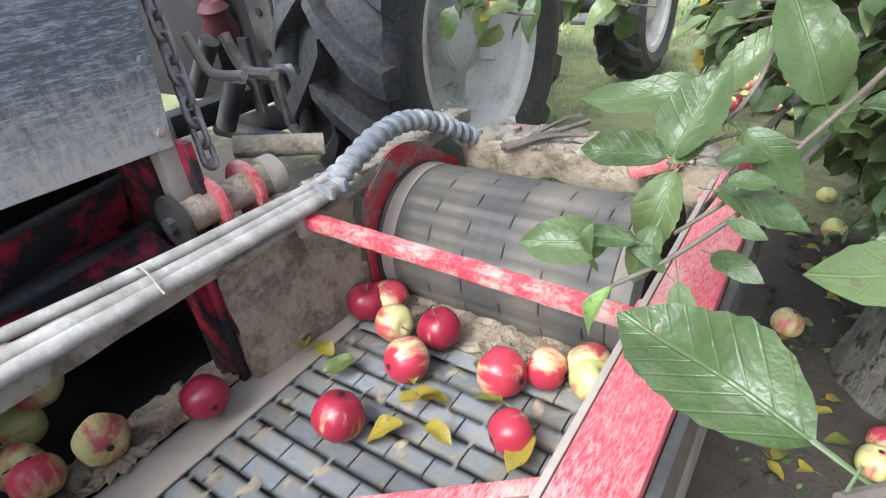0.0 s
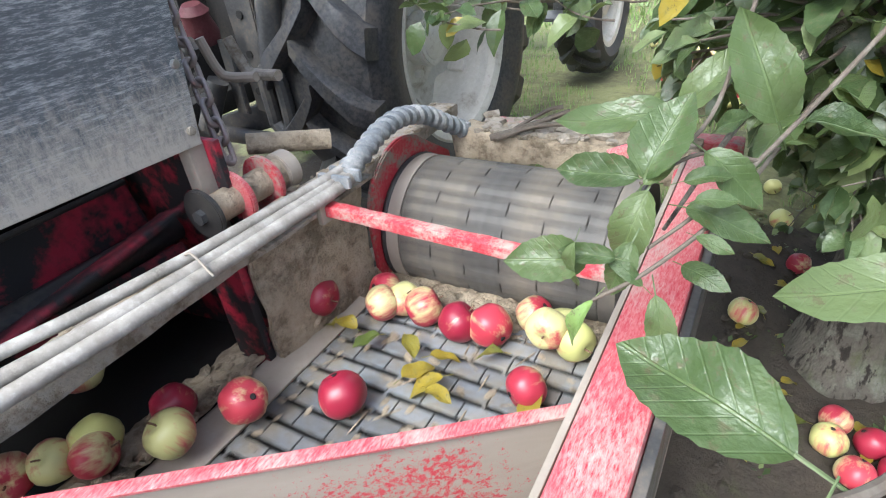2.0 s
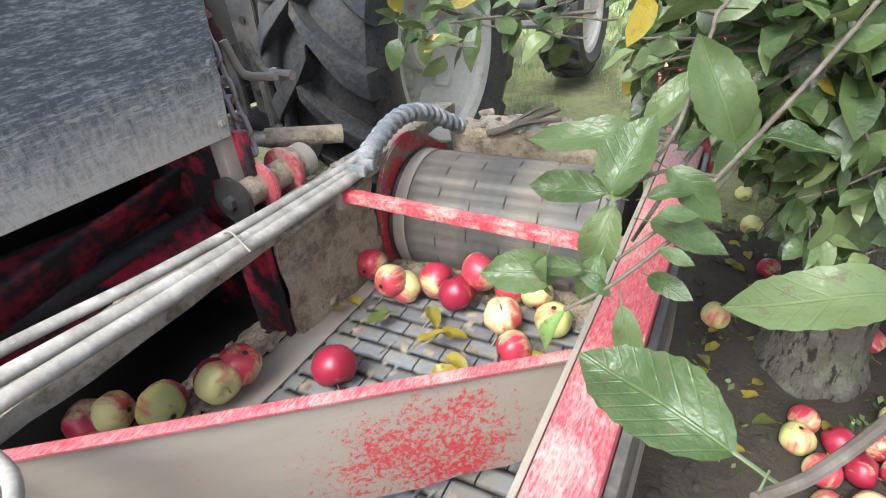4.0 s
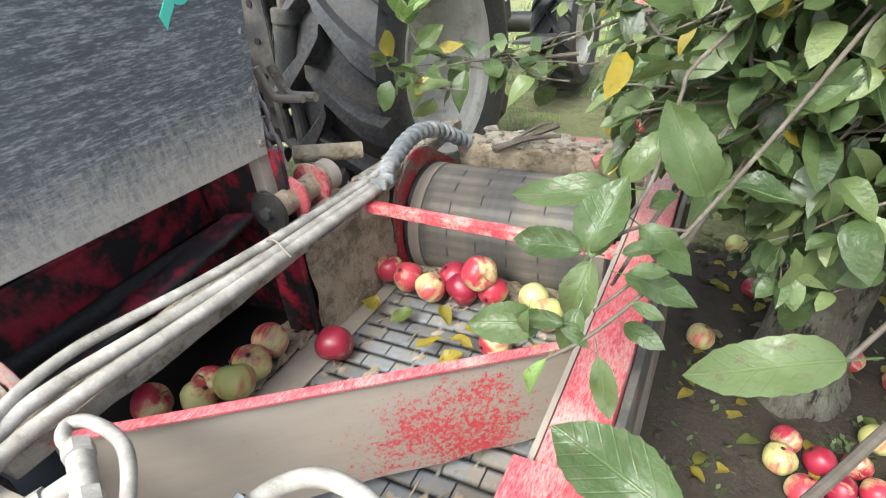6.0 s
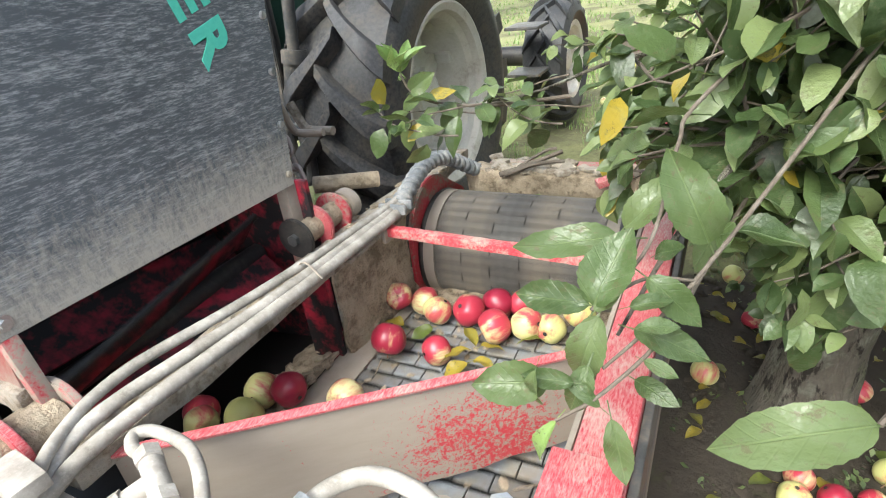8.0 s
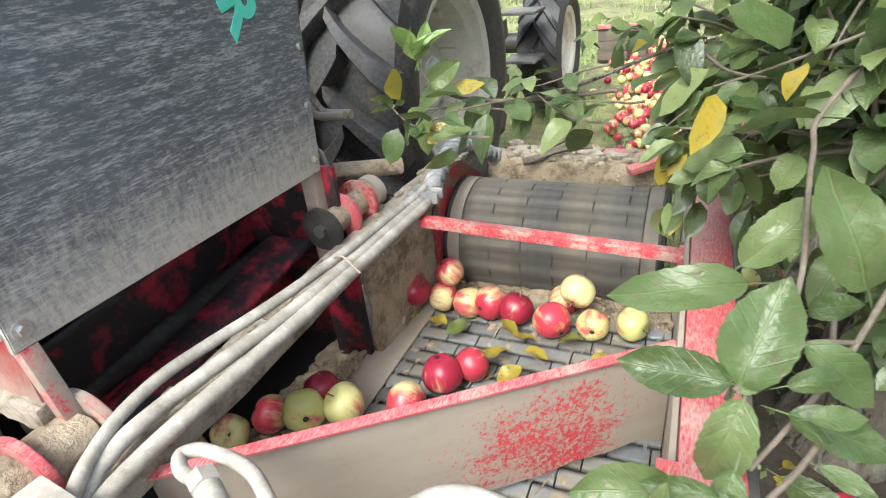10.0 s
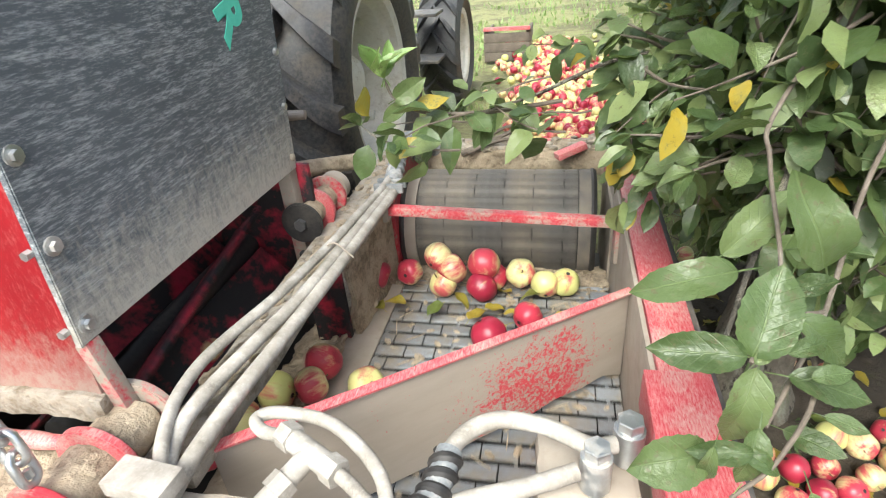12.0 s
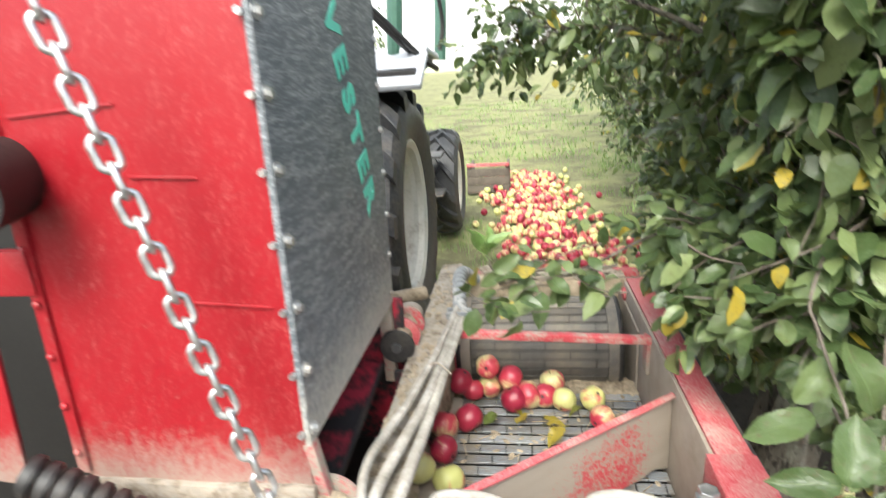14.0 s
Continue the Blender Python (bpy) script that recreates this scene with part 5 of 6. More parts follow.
class Tree:
    def __init__(self, base, seed, label, near=0):
        self.rnd = random.Random(seed)
        self.ob = thing("apple_tree", label, "tree", "row of apple trees", at=Matrix.Translation(base))
        self.base = Vector(base)
        self.wood, self.fine, self.crown = bmesh.new(), bmesh.new(), bmesh.new()
        self.near = near
        self.count = 0

    def trunk(self, pts, r0, r1):
        bm = tube(pts, r0, 40, 22, r1)
        C = spline(pts, 22)
        for v in bm.verts:
            c = min(C, key=lambda q: (q - v.co).length_squared)
            o = (v.co - c).normalized()
            z = v.co.z
            k = 0.16 * noise.noise(Vector((o.x * 2.2, o.y * 2.2, z * 3.0))) + 0.09 * noise.noise(Vector((o.x * 7, o.y * 7, z * 5.0))) + 0.05 * noise.noise(Vector((o.x * 16, o.y * 16, z * 22)))
            flare = 0.35 * math.exp(-max(z, 0) / 0.10)
            v.co += o * (v.co - c).length * (k + flare)
        part("trunk", bm, m_bark, self.ob, "thick trunk with cracked grey bark")

    def limb(self, pts, r0, r1, seg=9):
        tube(pts, r0, seg, 6, r1, bm=self.wood, wobble=0.15)

    def leaf(self, p, d, size, single=False, pale=False, turn=None):
        rnd = self.rnd
        m = Matrix.Translation(p) @ (turn if turn is not None else leaf_turn(d, rnd)) @ Matrix.Diagonal((size, size, size, 1))
        if single and self.count < 290:
            ob = new("leaf", rnd.choice(LEAVES[8:] if pale else LEAVES[:8]))
            ob.parent = self.ob
            ob.matrix_local = m @ Matrix.Diagonal((1 / LEAF, 1 / LEAF, 1 / LEAF, 1))
            self.count += 1
        else:
            put_leaf(self.crown, m, rnd, rnd.uniform(0.48, 0.66), rnd.uniform(0.0, 0.6), rnd.uniform(-0.1, 0.6), 5)

    def shoot(self, a, d, length, rise=0.03, step=0.032, size=0.078, single=False, ok=None, r=0.004):
        """A leafy twig: alternate leaves, smaller to the tip."""
        rnd = self.rnd
        pts = twig_line(rnd, a, d, length, rise)
        if ok:
            keep = 0
            while keep < len(pts) and ok(pts[keep] + self.base):
                keep += 1
            if keep < 3:
                return
            pts = pts[:keep]
        tube(pts, r, 6, 3, r * 0.4, bm=self.fine)
        S = spline(pts, 6)
        run, last, ang = 0.0, 0.0, rnd.random() * 6.28
        for i in range(1, len(S)):
            seg = S[i] - S[i - 1]
            run += seg.length
            if run - last > step:
                last = run
                ang += 2.4
                side = seg.normalized().orthogonal().normalized()
                out = Matrix.Rotation(ang, 3, seg.normalized()) @ side
                u = run / length
                p = S[i] + out * 0.018
                if ok and not ok(p + self.base):
                    continue
                self.leaf(p, out + seg.normalized() * 0.6, size * rnd.uniform(0.65, 1.2) * (1.05 - 0.35 * u), single)
        tip = S[-1]
        for k in range(3):
            if not ok or ok(tip + self.base):
                self.leaf(tip, (S[-1] - S[-2]).normalized() + Vector((rnd.gauss(0, 0.5), rnd.gauss(0, 0.5), 0.2)), size * 0.55, single)

    def done(self):
        for name, bm, mt in (("limb", self.wood, m_bark), ("twig_spray", self.fine, m_twig)):
            if len(bm.verts):
                ob = part(name, bm, mt, self.ob)
                if name == "twig_spray":
                    tagged(ob, kind="stuff")
            else:
                bm.free()
        if len(self.crown.verts):
            tagged(part("foliage", self.crown, m_leaf, self.ob), kind="stuff")
        else:
            self.crown.free()


def clear_of_view(p):
    """Keeps leaves away from the walkway and from the open space over the conveyor."""
    if p.z > 1.66 + 0.28 * (p.y - 1.1):
        return False
    x, y, z = p
    if y < 1.15 or (y < 1.26 and z < 1.25):
        return False
    if z > 1.50:
        left = -0.10
    elif z > 1.06:
        left = 0.07 if y < 1.6 else 0.10
    elif z > 0.80:
        left = 0.10 if y < 1.25 else -0.04 if y < 1.7 else 0.16
    else:
        left = 0.13
    if x < left:
        return False
    if y > 2.3 and z < 0.85 and x < 0.26:
        return False
    if y < 1.98 and x < 0.80 and z < 0.66:
        return False
    return z > (0.14 if y > 2.0 and x > 0.24 else 0.5)


def hero_branches(t):
    """The few big leaves and bare spurs that hang nearest to the walkway, in the tree's space."""
    o = t.base

    def at(x, y, z):
        return Vector((x, y, z)) - o

    def blade(base, tip, size, roll, pale=False, width=1.0):
        base, tip = at(*base), at(*tip)
        d = (tip - base).normalized()
        sky_ = Vector((0.0, -0.72, 0.70))
        up = Matrix.Rotation(radians(roll - 25), 3, d) @ (sky_ - d * d.dot(sky_)).normalized()
        x = d.cross(up).normalized()
        turn = Matrix((x, d, x.cross(d))).transposed().to_4x4() @ Matrix.Diagonal((width, 1, 1, 1))
        t.leaf(base, d, size or (tip - base).length, True, pale, turn)

    # the two large blades that hang nearest to the walkway, on one spur
    tube([at(0.52, 1.35, 0.90), at(0.36, 1.00, 0.85), at(0.25, 0.80, 0.875), at(0.195, 0.71, 0.885), at(0.168, 0.676, 0.893)], 0.0042, 8, 6, 0.0028, bm=t.fine)
    blade((0.160, 0.695, 0.894), (0.090, 0.721, 0.904), 0.084, 38, False, 0.86)
    blade((0.168, 0.676, 0.893), (0.150, 0.64, 0.860), 0.05, 5)
    blade((0.246, 0.872, 0.880), (0.146, 0.810, 0.887), 0.118, 30, False, 0.64)
    tube([at(0.52, 1.35, 0.95), at(0.36, 1.06, 0.91), at(0.246, 0.872, 0.880)], 0.003, 6, 5, 0.002, bm=t.fine)
    # the hanging spur over the beam and the branches that carry it
    for line, r in (([(0.222, 1.42, 0.906), (0.175, 1.32, 0.84), (0.136, 1.16, 0.818), (0.106, 1.0, 0.83), (0.061, 0.93, 0.804), (0.022, 0.905, 0.78)], 0.0032),
                    ([(0.30, 1.5, 1.15), (0.116, 1.25, 1.005), (0.093, 1.18, 0.964), (0.081, 1.06, 0.898), (0.040, 0.975, 0.864)], 0.0030),
                    ([(0.36, 1.5, 1.10), (0.267, 1.3, 1.016), (0.199, 1.2, 0.927), (0.127, 1.06, 0.86), (0.087, 1.0, 0.829), (0.056, 0.955, 0.812)], 0.0034),
                    ([(0.127, 1.06, 0.86), (0.081, 1.02, 0.878), (0.040, 0.975, 0.864)], 0.0020)):
        tube([at(*p) for p in line], r, 8, 6, 0.0018, bm=t.fine)
    for b, e, r, w in (
        ((0.042, 0.980, 0.866), (0.062, 1.005, 0.940), 20, 0.95), ((0.038, 0.980, 0.866), (-0.040, 0.976, 0.873), 25, 0.80), ((0.047, 0.975, 0.859), (0.028, 0.940, 0.792), 20, 0.95),
        ((0.043, 0.975, 0.863), (0.064, 0.990, 0.884), 30, 0.80), ((0.010, 0.930, 0.804), (-0.060, 0.900, 0.808), 20, 0.95), ((0.045, 0.940, 0.825), (0.033, 0.910, 0.785), 15, 1.00),
        ((0.078, 0.990, 0.839), (0.142, 0.970, 0.841), 20, 0.80), ((0.084, 1.020, 0.881), (0.141, 1.000, 0.850), 25, 0.85), ((0.082, 0.980, 0.785), (0.119, 0.950, 0.792), 20, 0.90),
        ((0.050, 1.074, 0.893), (-0.056, 1.026, 0.895), 25, 0.62), ((0.088, 1.050, 0.890), (0.113, 1.030, 0.914), 20, 0.90), ((0.137, 1.100, 0.882), (0.090, 1.100, 0.986), 20, 0.80)):
        blade(b, e, 0, r, False, w)
    for b, e, r, w in (
        ((0.046, 1.120, 0.882), (0.102, 1.130, 0.950), 25, 0.85), ((0.073, 0.990, 0.864), (0.111, 1.000, 0.875), 20, 0.80), ((0.086, 0.970, 0.856), (0.116, 0.970, 0.868), 15, 0.90),
        ((0.093, 0.950, 0.835), (0.124, 0.940, 0.830), 15, 0.80), ((0.074, 0.900, 0.804), (0.092, 0.880, 0.748), 20, 0.75), ((0.036, 0.920, 0.818), (-0.013, 0.910, 0.823), 25, 0.70),
        ((0.003, 0.910, 0.833), (-0.004, 0.900, 0.784), 40, 0.50), ((0.061, 0.920, 0.795), (0.028, 0.920, 0.823), 30, 0.60)):
        blade(b, e, 0, r, False, w)
    blade((0.022, 0.905, 0.780), (-0.005, 0.890, 0.729), 0, 40, True, 0.6)
    for a, b in (((0.30, 1.50, 1.15), (0.10, 1.20, 0.97)), ((0.36, 1.50, 1.10), (0.20, 1.20, 0.93)), ((0.50, 1.33, 0.92), (0.37, 1.08, 0.90)), ((0.222, 1.42, 0.906), (0.136, 1.16, 0.818))):
        for k in range(7):
            p = at(*(Vector(a).lerp(Vector(b), (k + 0.5) / 7)))
            d = Vector((t.rnd.gauss(0, 0.7), t.rnd.gauss(-0.2, 0.6), t.rnd.gauss(-0.1, 0.5)))
            t.leaf(p + d.normalized() * 0.012, d, t.rnd.uniform(0.055, 0.080), True)
    # the pale shoot tip that stands up before the wheel
    tube([at(-0.12, 1.55, 0.93), at(-0.24, 1.49, 0.93), at(-0.33, 1.44, 0.945), at(-0.372, 1.41, 0.975), at(-0.385, 1.40, 1.01)], 0.004, 8, 6, 0.002, bm=t.fine)
    for k in range(6):
        a = k * 1.1
        blade((-0.384, 1.400, 1.012), (-0.384 + 0.034 * math.cos(a), 1.397 + 0.034 * math.sin(a), 1.068), 0.060, a * 57, True, 0.8)
    for b, e, s, r in (((-0.375, 1.41, 0.975), (-0.335, 1.40, 1.0), 0.06, 70), ((-0.36, 1.42, 0.965), (-0.40, 1.40, 0.945), 0.045, 0), ((-0.33, 1.44, 0.945), (-0.28, 1.40, 0.93), 0.055, 0), ((-0.30, 1.46, 0.94), (-0.33, 1.42, 0.90), 0.06, 0),
                       ((-0.27, 1.475, 0.935), (-0.22, 1.42, 0.91), 0.065, 10), ((-0.24, 1.49, 0.93), (-0.26, 1.44, 0.88), 0.06, 0), ((-0.2, 1.51, 0.93), (-0.15, 1.45, 0.90), 0.07, 20), ((-0.17, 1.53, 0.93), (-0.19, 1.46, 0.885), 0.07, 0)):
        blade(b, e, s, r)


def first_tree():
    t = Tree((0.44, 1.68, 0), 21, "old apple tree with drooping leafy branches and a thick grey trunk", 1)
    t.trunk([(-0.035, 0.20, -0.06), (-0.03, 0.20, 0.10), (-0.01, 0.19, 0.35), (0.04, 0.15, 0.7), (0.08, 0.12, 1.1), (0.10, 0.14, 1.7), (0.1, 0.2, 2.5)], 0.105, 0.05)
    hero_branches(t)
    rnd = t.rnd
    # main limbs, the lowest reach out over the machine
    limbs = [
        [(0.05, 0.04, 0.62), (-0.10, -0.12, 0.82), (-0.24, -0.32, 0.92), (-0.33, -0.48, 0.86), (-0.39, -0.60, 0.76)],
        [(0.06, 0.06, 0.75), (-0.20, 0.02, 0.96), (-0.44, -0.08, 0.99), (-0.60, -0.16, 0.95), (-0.68, -0.22, 0.94)],
        [(0.07, 0.08, 0.85), (-0.05, -0.25, 1.15), (-0.10, -0.55, 1.30), (-0.12, -0.75, 1.28)],
        [(0.08, 0.1, 1.0), (-0.25, 0.25, 1.35), (-0.50, 0.35, 1.50), (-0.62, 0.45, 1.55)],
        [(0.08, 0.1, 1.05), (0.25, -0.30, 1.40), (0.35, -0.60, 1.50), (0.40, -0.80, 1.45)],
        [(0.09, 0.12, 1.3), (-0.15, -0.2, 1.70), (-0.25, -0.42, 1.95)],
        [(0.1, 0.15, 1.7), (0.3, 0.3, 2.1), (0.5, 0.4, 2.3)],
        [(0.06, 0.06, 0.8), (0.40, -0.15, 0.95), (0.70, -0.35, 0.95)],
        [(0.05, 0.05, 0.6), (0.05, -0.35, 0.80), (0.12, -0.60, 0.78), (0.2, -0.75, 0.70)],
        [(0.08, 0.1, 1.2), (-0.3, -0.1, 1.5), (-0.52, -0.2, 1.75), (-0.6, -0.2, 2.1)],
    ]
    for i, L in enumerate(limbs):
        t.limb(L, (0.009, 0.0048, 0.009)[i] if i < 3 else 0.011, 0.0022)
        S = spline(L, 8)
        for k in range(4, len(S)):
            for rep in range(3):
                if rnd.random() < 0.80:
                    d = (S[k] - S[k - 1]).normalized() + Vector((rnd.gauss(0, 0.8), rnd.gauss(0, 0.8), rnd.gauss(-0.05, 0.6)))
                    near = i in (0, 1, 2, 8)
                    t.shoot(S[k], d, rnd.uniform(0.16, 0.38), rnd.uniform(-0.12, 0.10), 0.030, 0.080, near and rep == 0, clear_of_view)
    # inner fill
    for k in range(1900):
        p = Vector((rnd.uniform(-0.42, 0.85), rnd.uniform(-0.85, 0.75), rnd.uniform(0.58, 2.4)))
        if p.z > 1.0 and rnd.random() < 0.55:
            continue
        if clear_of_view(p + t.base):
            t.shoot(p, (rnd.gauss(-0.4, 0.6), rnd.gauss(-0.5, 0.6), rnd.gauss(-0.15, 0.4)), rnd.uniform(0.15, 0.30), -0.06, 0.030, 0.080, False, clear_of_view, 0.0028)
    # hanging sprays nearest to the walkway, and low suckers behind the trunk
    for k in range(620):
        p = Vector((rnd.uniform(0.14, 1.0), rnd.uniform(1.26, 2.1), rnd.uniform(0.68, 1.6))) - t.base
        t.shoot(p, (rnd.gauss(-0.4, 0.5), rnd.gauss(-0.6, 0.5), rnd.gauss(-0.35, 0.3)), rnd.uniform(0.14, 0.26), -0.08, 0.030, 0.076, k < 10, clear_of_view, 0.0026)
    for k in range(420):
        p = Vector((rnd.uniform(0.25, 1.1), rnd.uniform(2.05, 3.3), rnd.uniform(0.16, 0.95))) - t.base
        t.shoot(p, (rnd.gauss(-0.3, 0.5), rnd.gauss(-0.4, 0.5), rnd.gauss(0.3, 0.4)), rnd.uniform(0.14, 0.3), 0.02, 0.034, 0.070, False, clear_of_view, 0.0026)
    # the deep inside of the crown and its outer shell over the walkway
    for k in range(1300):
        p = Vector((rnd.uniform(0.30, 1.6), rnd.uniform(1.55, 2.9), rnd.uniform(0.50, 2.4))) - t.base
        t.shoot(p, (rnd.gauss(-0.3, 0.6), rnd.gauss(-0.5, 0.6), rnd.gauss(0, 0.4)), rnd.uniform(0.16, 0.30), -0.04, 0.034, 0.080, False, clear_of_view, 0.0026)
    for k in range(750):
        p = Vector((rnd.uniform(-0.1, 1.5), rnd.uniform(1.15, 1.75), rnd.uniform(1.15, 2.5))) - t.base
        t.shoot(p, (rnd.gauss(-0.2, 0.6), rnd.gauss(-0.6, 0.5), rnd.gauss(0.1, 0.4)), rnd.uniform(0.16, 0.32), -0.03, 0.032, 0.078, False, clear_of_view, 0.0026)
    # a high open limb that leans out over the tractor's side
    tip = [(0.08, 0.12, 1.15), (-0.30, 0.45, 1.38), (-0.62, 0.80, 1.46), (-0.86, 1.05, 1.42)]
    t.limb(tip, 0.010, 0.003)
    S = spline(tip, 12)
    for k in range(8, len(S)):
        for rep in range(3):
            t.shoot(S[k], (rnd.gauss(-0.3, 0.7), rnd.gauss(0, 0.7), rnd.gauss(0.0, 0.6)), rnd.uniform(0.14, 0.30), rnd.uniform(-0.1, 0.08), 0.032, 0.072, False, None, 0.0024)
    # light sprays that reach out over the drum
    for k in range(14):
        u = rnd.random()
        p = Vector((-0.20 - 0.52 * u, -0.02 - 0.22 * u + rnd.gauss(0, 0.09), 0.95 + rnd.uniform(-0.05, 0.06)))
        t.shoot(p, (-0.8, -0.5 + rnd.gauss(0, 0.5), rnd.gauss(0.05, 0.15)), rnd.uniform(0.10, 0.18), 0.0, 0.026, 0.070, k < 12, None, 0.0022)
    return t


tree_one = first_tree()


tree_one.done()


def row_tree(base, seed, reach):
    t = Tree(base, seed, "apple tree further along the row, dense with green leaves")
    rnd = t.rnd
    t.trunk([(0, 0, -0.05), (0.02, 0.01, 0.4), (0.05, 0.03, 1.0), (0.05, 0.05, 1.8), (0.0, 0.05, 2.6)], 0.10, 0.035)
    for i in range(11):
        a = rnd.uniform(0, 6.28)
        z = rnd.uniform(0.6, 1.9)
        L = [(0.03, 0.02, z)]
        for k in range(3):
            L.append((reach * 0.33 * (k + 1) * math.cos(a) * 0.9, reach * 0.33 * (k + 1) * math.sin(a), z + 0.16 * (k + 1) - 0.05 * k * k))
        t.limb(L, 0.02, 0.006, 7)
    for k in range(560):
        a, r, z = rnd.uniform(0, 6.28), reach * math.sqrt(rnd.random()), rnd.uniform(0.5, 2.7)
        r *= 0.6 + 0.4 * math.sin(min(3.0, (z - 0.3) * 1.2))
        p = Vector((r * math.cos(a), r * math.sin(a), z))
        if noise.noise(p * 2.2 + Vector((seed, 0, 0))) > -0.12:
            t.shoot(p, (math.cos(a), math.sin(a), rnd.gauss(0, 0.5)), rnd.uniform(0.15, 0.4), -0.02, 0.036, 0.082, False, clear_of_view)
    # sunlit outer shoots at head height
    for k in range(85):
        p = Vector((rnd.uniform(0.12, 0.95), rnd.uniform(1.22, 1.48), rnd.uniform(1.28, 1.85))) - t.base
        t.shoot(p, (rnd.gauss(-0.2, 0.5), rnd.gauss(-0.3, 0.4), rnd.gauss(0.5, 0.4)), rnd.uniform(0.14, 0.26), 0.02, 0.034, 0.088, False, clear_of_view, 0.0026)
    t.done()


row_tree((1.0, 3.05, 0), 31, 0.85)
row_tree((1.25, 4.45, 0), 32, 0.95)
row_tree((1.4, 5.9, 0), 33, 0.95)
row_tree((1.5, 7.4, 0), 34, 1.0)
row_tree((1.5, 1.9, 0), 35, 0.6)


def far_trees():
    rnd = random.Random(77)
    for k, (x, y) in enumerate(((1.5, 10.0), (1.9, 13.0), (-4.6, 12.5), (-4.9, 16.0), (2.4, 17.0))):
        t = Tree((x, y, 0), 90 + k, "distant apple tree at the end of the row")
        t.trunk([(0, 0, 0), (0, 0, 0.9), (0.05, 0, 1.9)], 0.09, 0.04)
        for j in range(900):
            a, r, z = rnd.uniform(0, 6.28), 1.1 * math.sqrt(rnd.random()), rnd.uniform(0.6, 3.0)
            p = Vector((r * math.cos(a), r * math.sin(a), z))
            if noise.noise(p * 1.8 + Vector((k * 9, 0, 0))) > -0.1:
                t.leaf(p, (math.cos(a), math.sin(a), 0), 0.15)
        t.done()


far_trees()


# ---- apples ----
def apple_profile():
    out = []
    for k in range(13):
        u = k / 12
        a = -math.pi / 2 + math.pi * u
        r = math.cos(a) ** 0.85 if 0 < k < 12 else 0.0
        z = 0.92 * math.sin(a)
        z -= 0.22 * math.exp(-(r / 0.28) ** 2) * (1 if u > 0.5 else -0.6)
        out.append((max(r * (1.0 + 0.05 * math.sin(a)), 0.012), z))
    return out


def apple_mesh(n, rnd, bm=None, m=Matrix(), prof=None):
    bm = bm or bmesh.new()
    prof = prof or apple_profile()
    ph = rnd.random() * 6
    rings = []
    for r, z in prof:
        rings.append([bm.verts.new(m @ Vector((r * (1 + 0.035 * math.cos(5 * t + ph)) * math.cos(t), r * (1 + 0.035 * math.cos(5 * t + ph)) * math.sin(t), z + 0.03 * math.cos(t + ph)))) for t in [2 * math.pi * j / n for j in range(n)]])
    for a, b in zip(rings, rings[1:]):
        for j in range(n):
            bm.faces.new((a[j], a[(j + 1) % n], b[(j + 1) % n], b[j]))
    bm.faces.new(list(reversed(rings[0])))
    bm.faces.new(rings[-1])
    return bm


SIZE = 0.036    # usual radius
APPLE_SHAPES, STEMS = [], []
_r = random.Random(4)
for _k in range(5):
    APPLE_SHAPES.append(mesh_of("skin", apple_mesh(22, _r, m=Matrix.Diagonal((SIZE, SIZE, SIZE, 1))), m_apple))
    STEMS.append(mesh_of("stem", tube([(0, 0, 0.60), (0.02, 0.03, 0.85), (0.08 * _r.random(), 0.1, 1.08)], 0.045, 6, 3), m_stem_red))
EYE = mesh_of("eye", lathe([(0.02, -0.86), (0.10, -0.83), (0.14, -0.88), (0.06, -0.80)], 8), m_dark)


def apple(label, group, at, radius, k):
    ob = thing("apple", label, "apple", group, at=at)
    for name, me in (("skin", APPLE_SHAPES[k % 5]), ("stem", STEMS[k % 5]), ("eye", EYE)):
        p = new(name, me)
        p.parent = ob
        k_ = radius / SIZE if name == "skin" else radius
        p.matrix_local = Matrix.Diagonal((k_, k_, k_, 1))
    return ob


moving = []


# where the loose apples lie at chosen times, in the machine's space: at the drum, behind the slanting plate, on the mat
LIE = {}
LIE[0] = ([(-0.493, 1.105, 0.452), (-0.475, 1.138, 0.452), (-0.462, 1.138, 0.452), (-0.411, 1.082, 0.452), (-0.331, 1.014, 0.452), (-0.327, 1.102, 0.452), (-0.181, 1.059, 0.452), (-0.128, 1.105, 0.452), (-0.073, 1.138, 0.452), (-0.070, 1.138, 0.452), (-0.060, 1.111, 0.452)],
    [(-0.660, 0.500, 0.452), (-0.690, 0.580, 0.452), (-0.637, 0.585, 0.452), (-0.770, 0.613, 0.452), (-0.612, 0.666, 0.452), (-0.536, 0.788, 0.452), (-0.584, 0.913, 0.452)],
    [(-0.348, 0.874, 0.452), (-0.120, 0.970, 0.452)])
LIE[3] = ([(-0.571, 0.991, 0.452), (-0.503, 1.078, 0.452), (-0.444, 1.026, 0.452), (-0.434, 1.079, 0.452), (-0.370, 1.083, 0.452), (-0.282, 1.068, 0.452), (-0.229, 1.093, 0.452), (-0.169, 1.138, 0.452), (-0.165, 1.058, 0.452), (-0.124, 1.138, 0.452), (-0.066, 1.084, 0.452)],
    [(-0.737, 0.498, 0.452), (-0.674, 0.554, 0.452), (-0.604, 0.607, 0.452), (-0.632, 0.612, 0.452), (-0.530, 0.647, 0.452), (-0.571, 0.669, 0.452), (-0.478, 0.691, 0.452)],
    [(-0.391, 0.803, 0.452), (-0.120, 0.970, 0.452)])
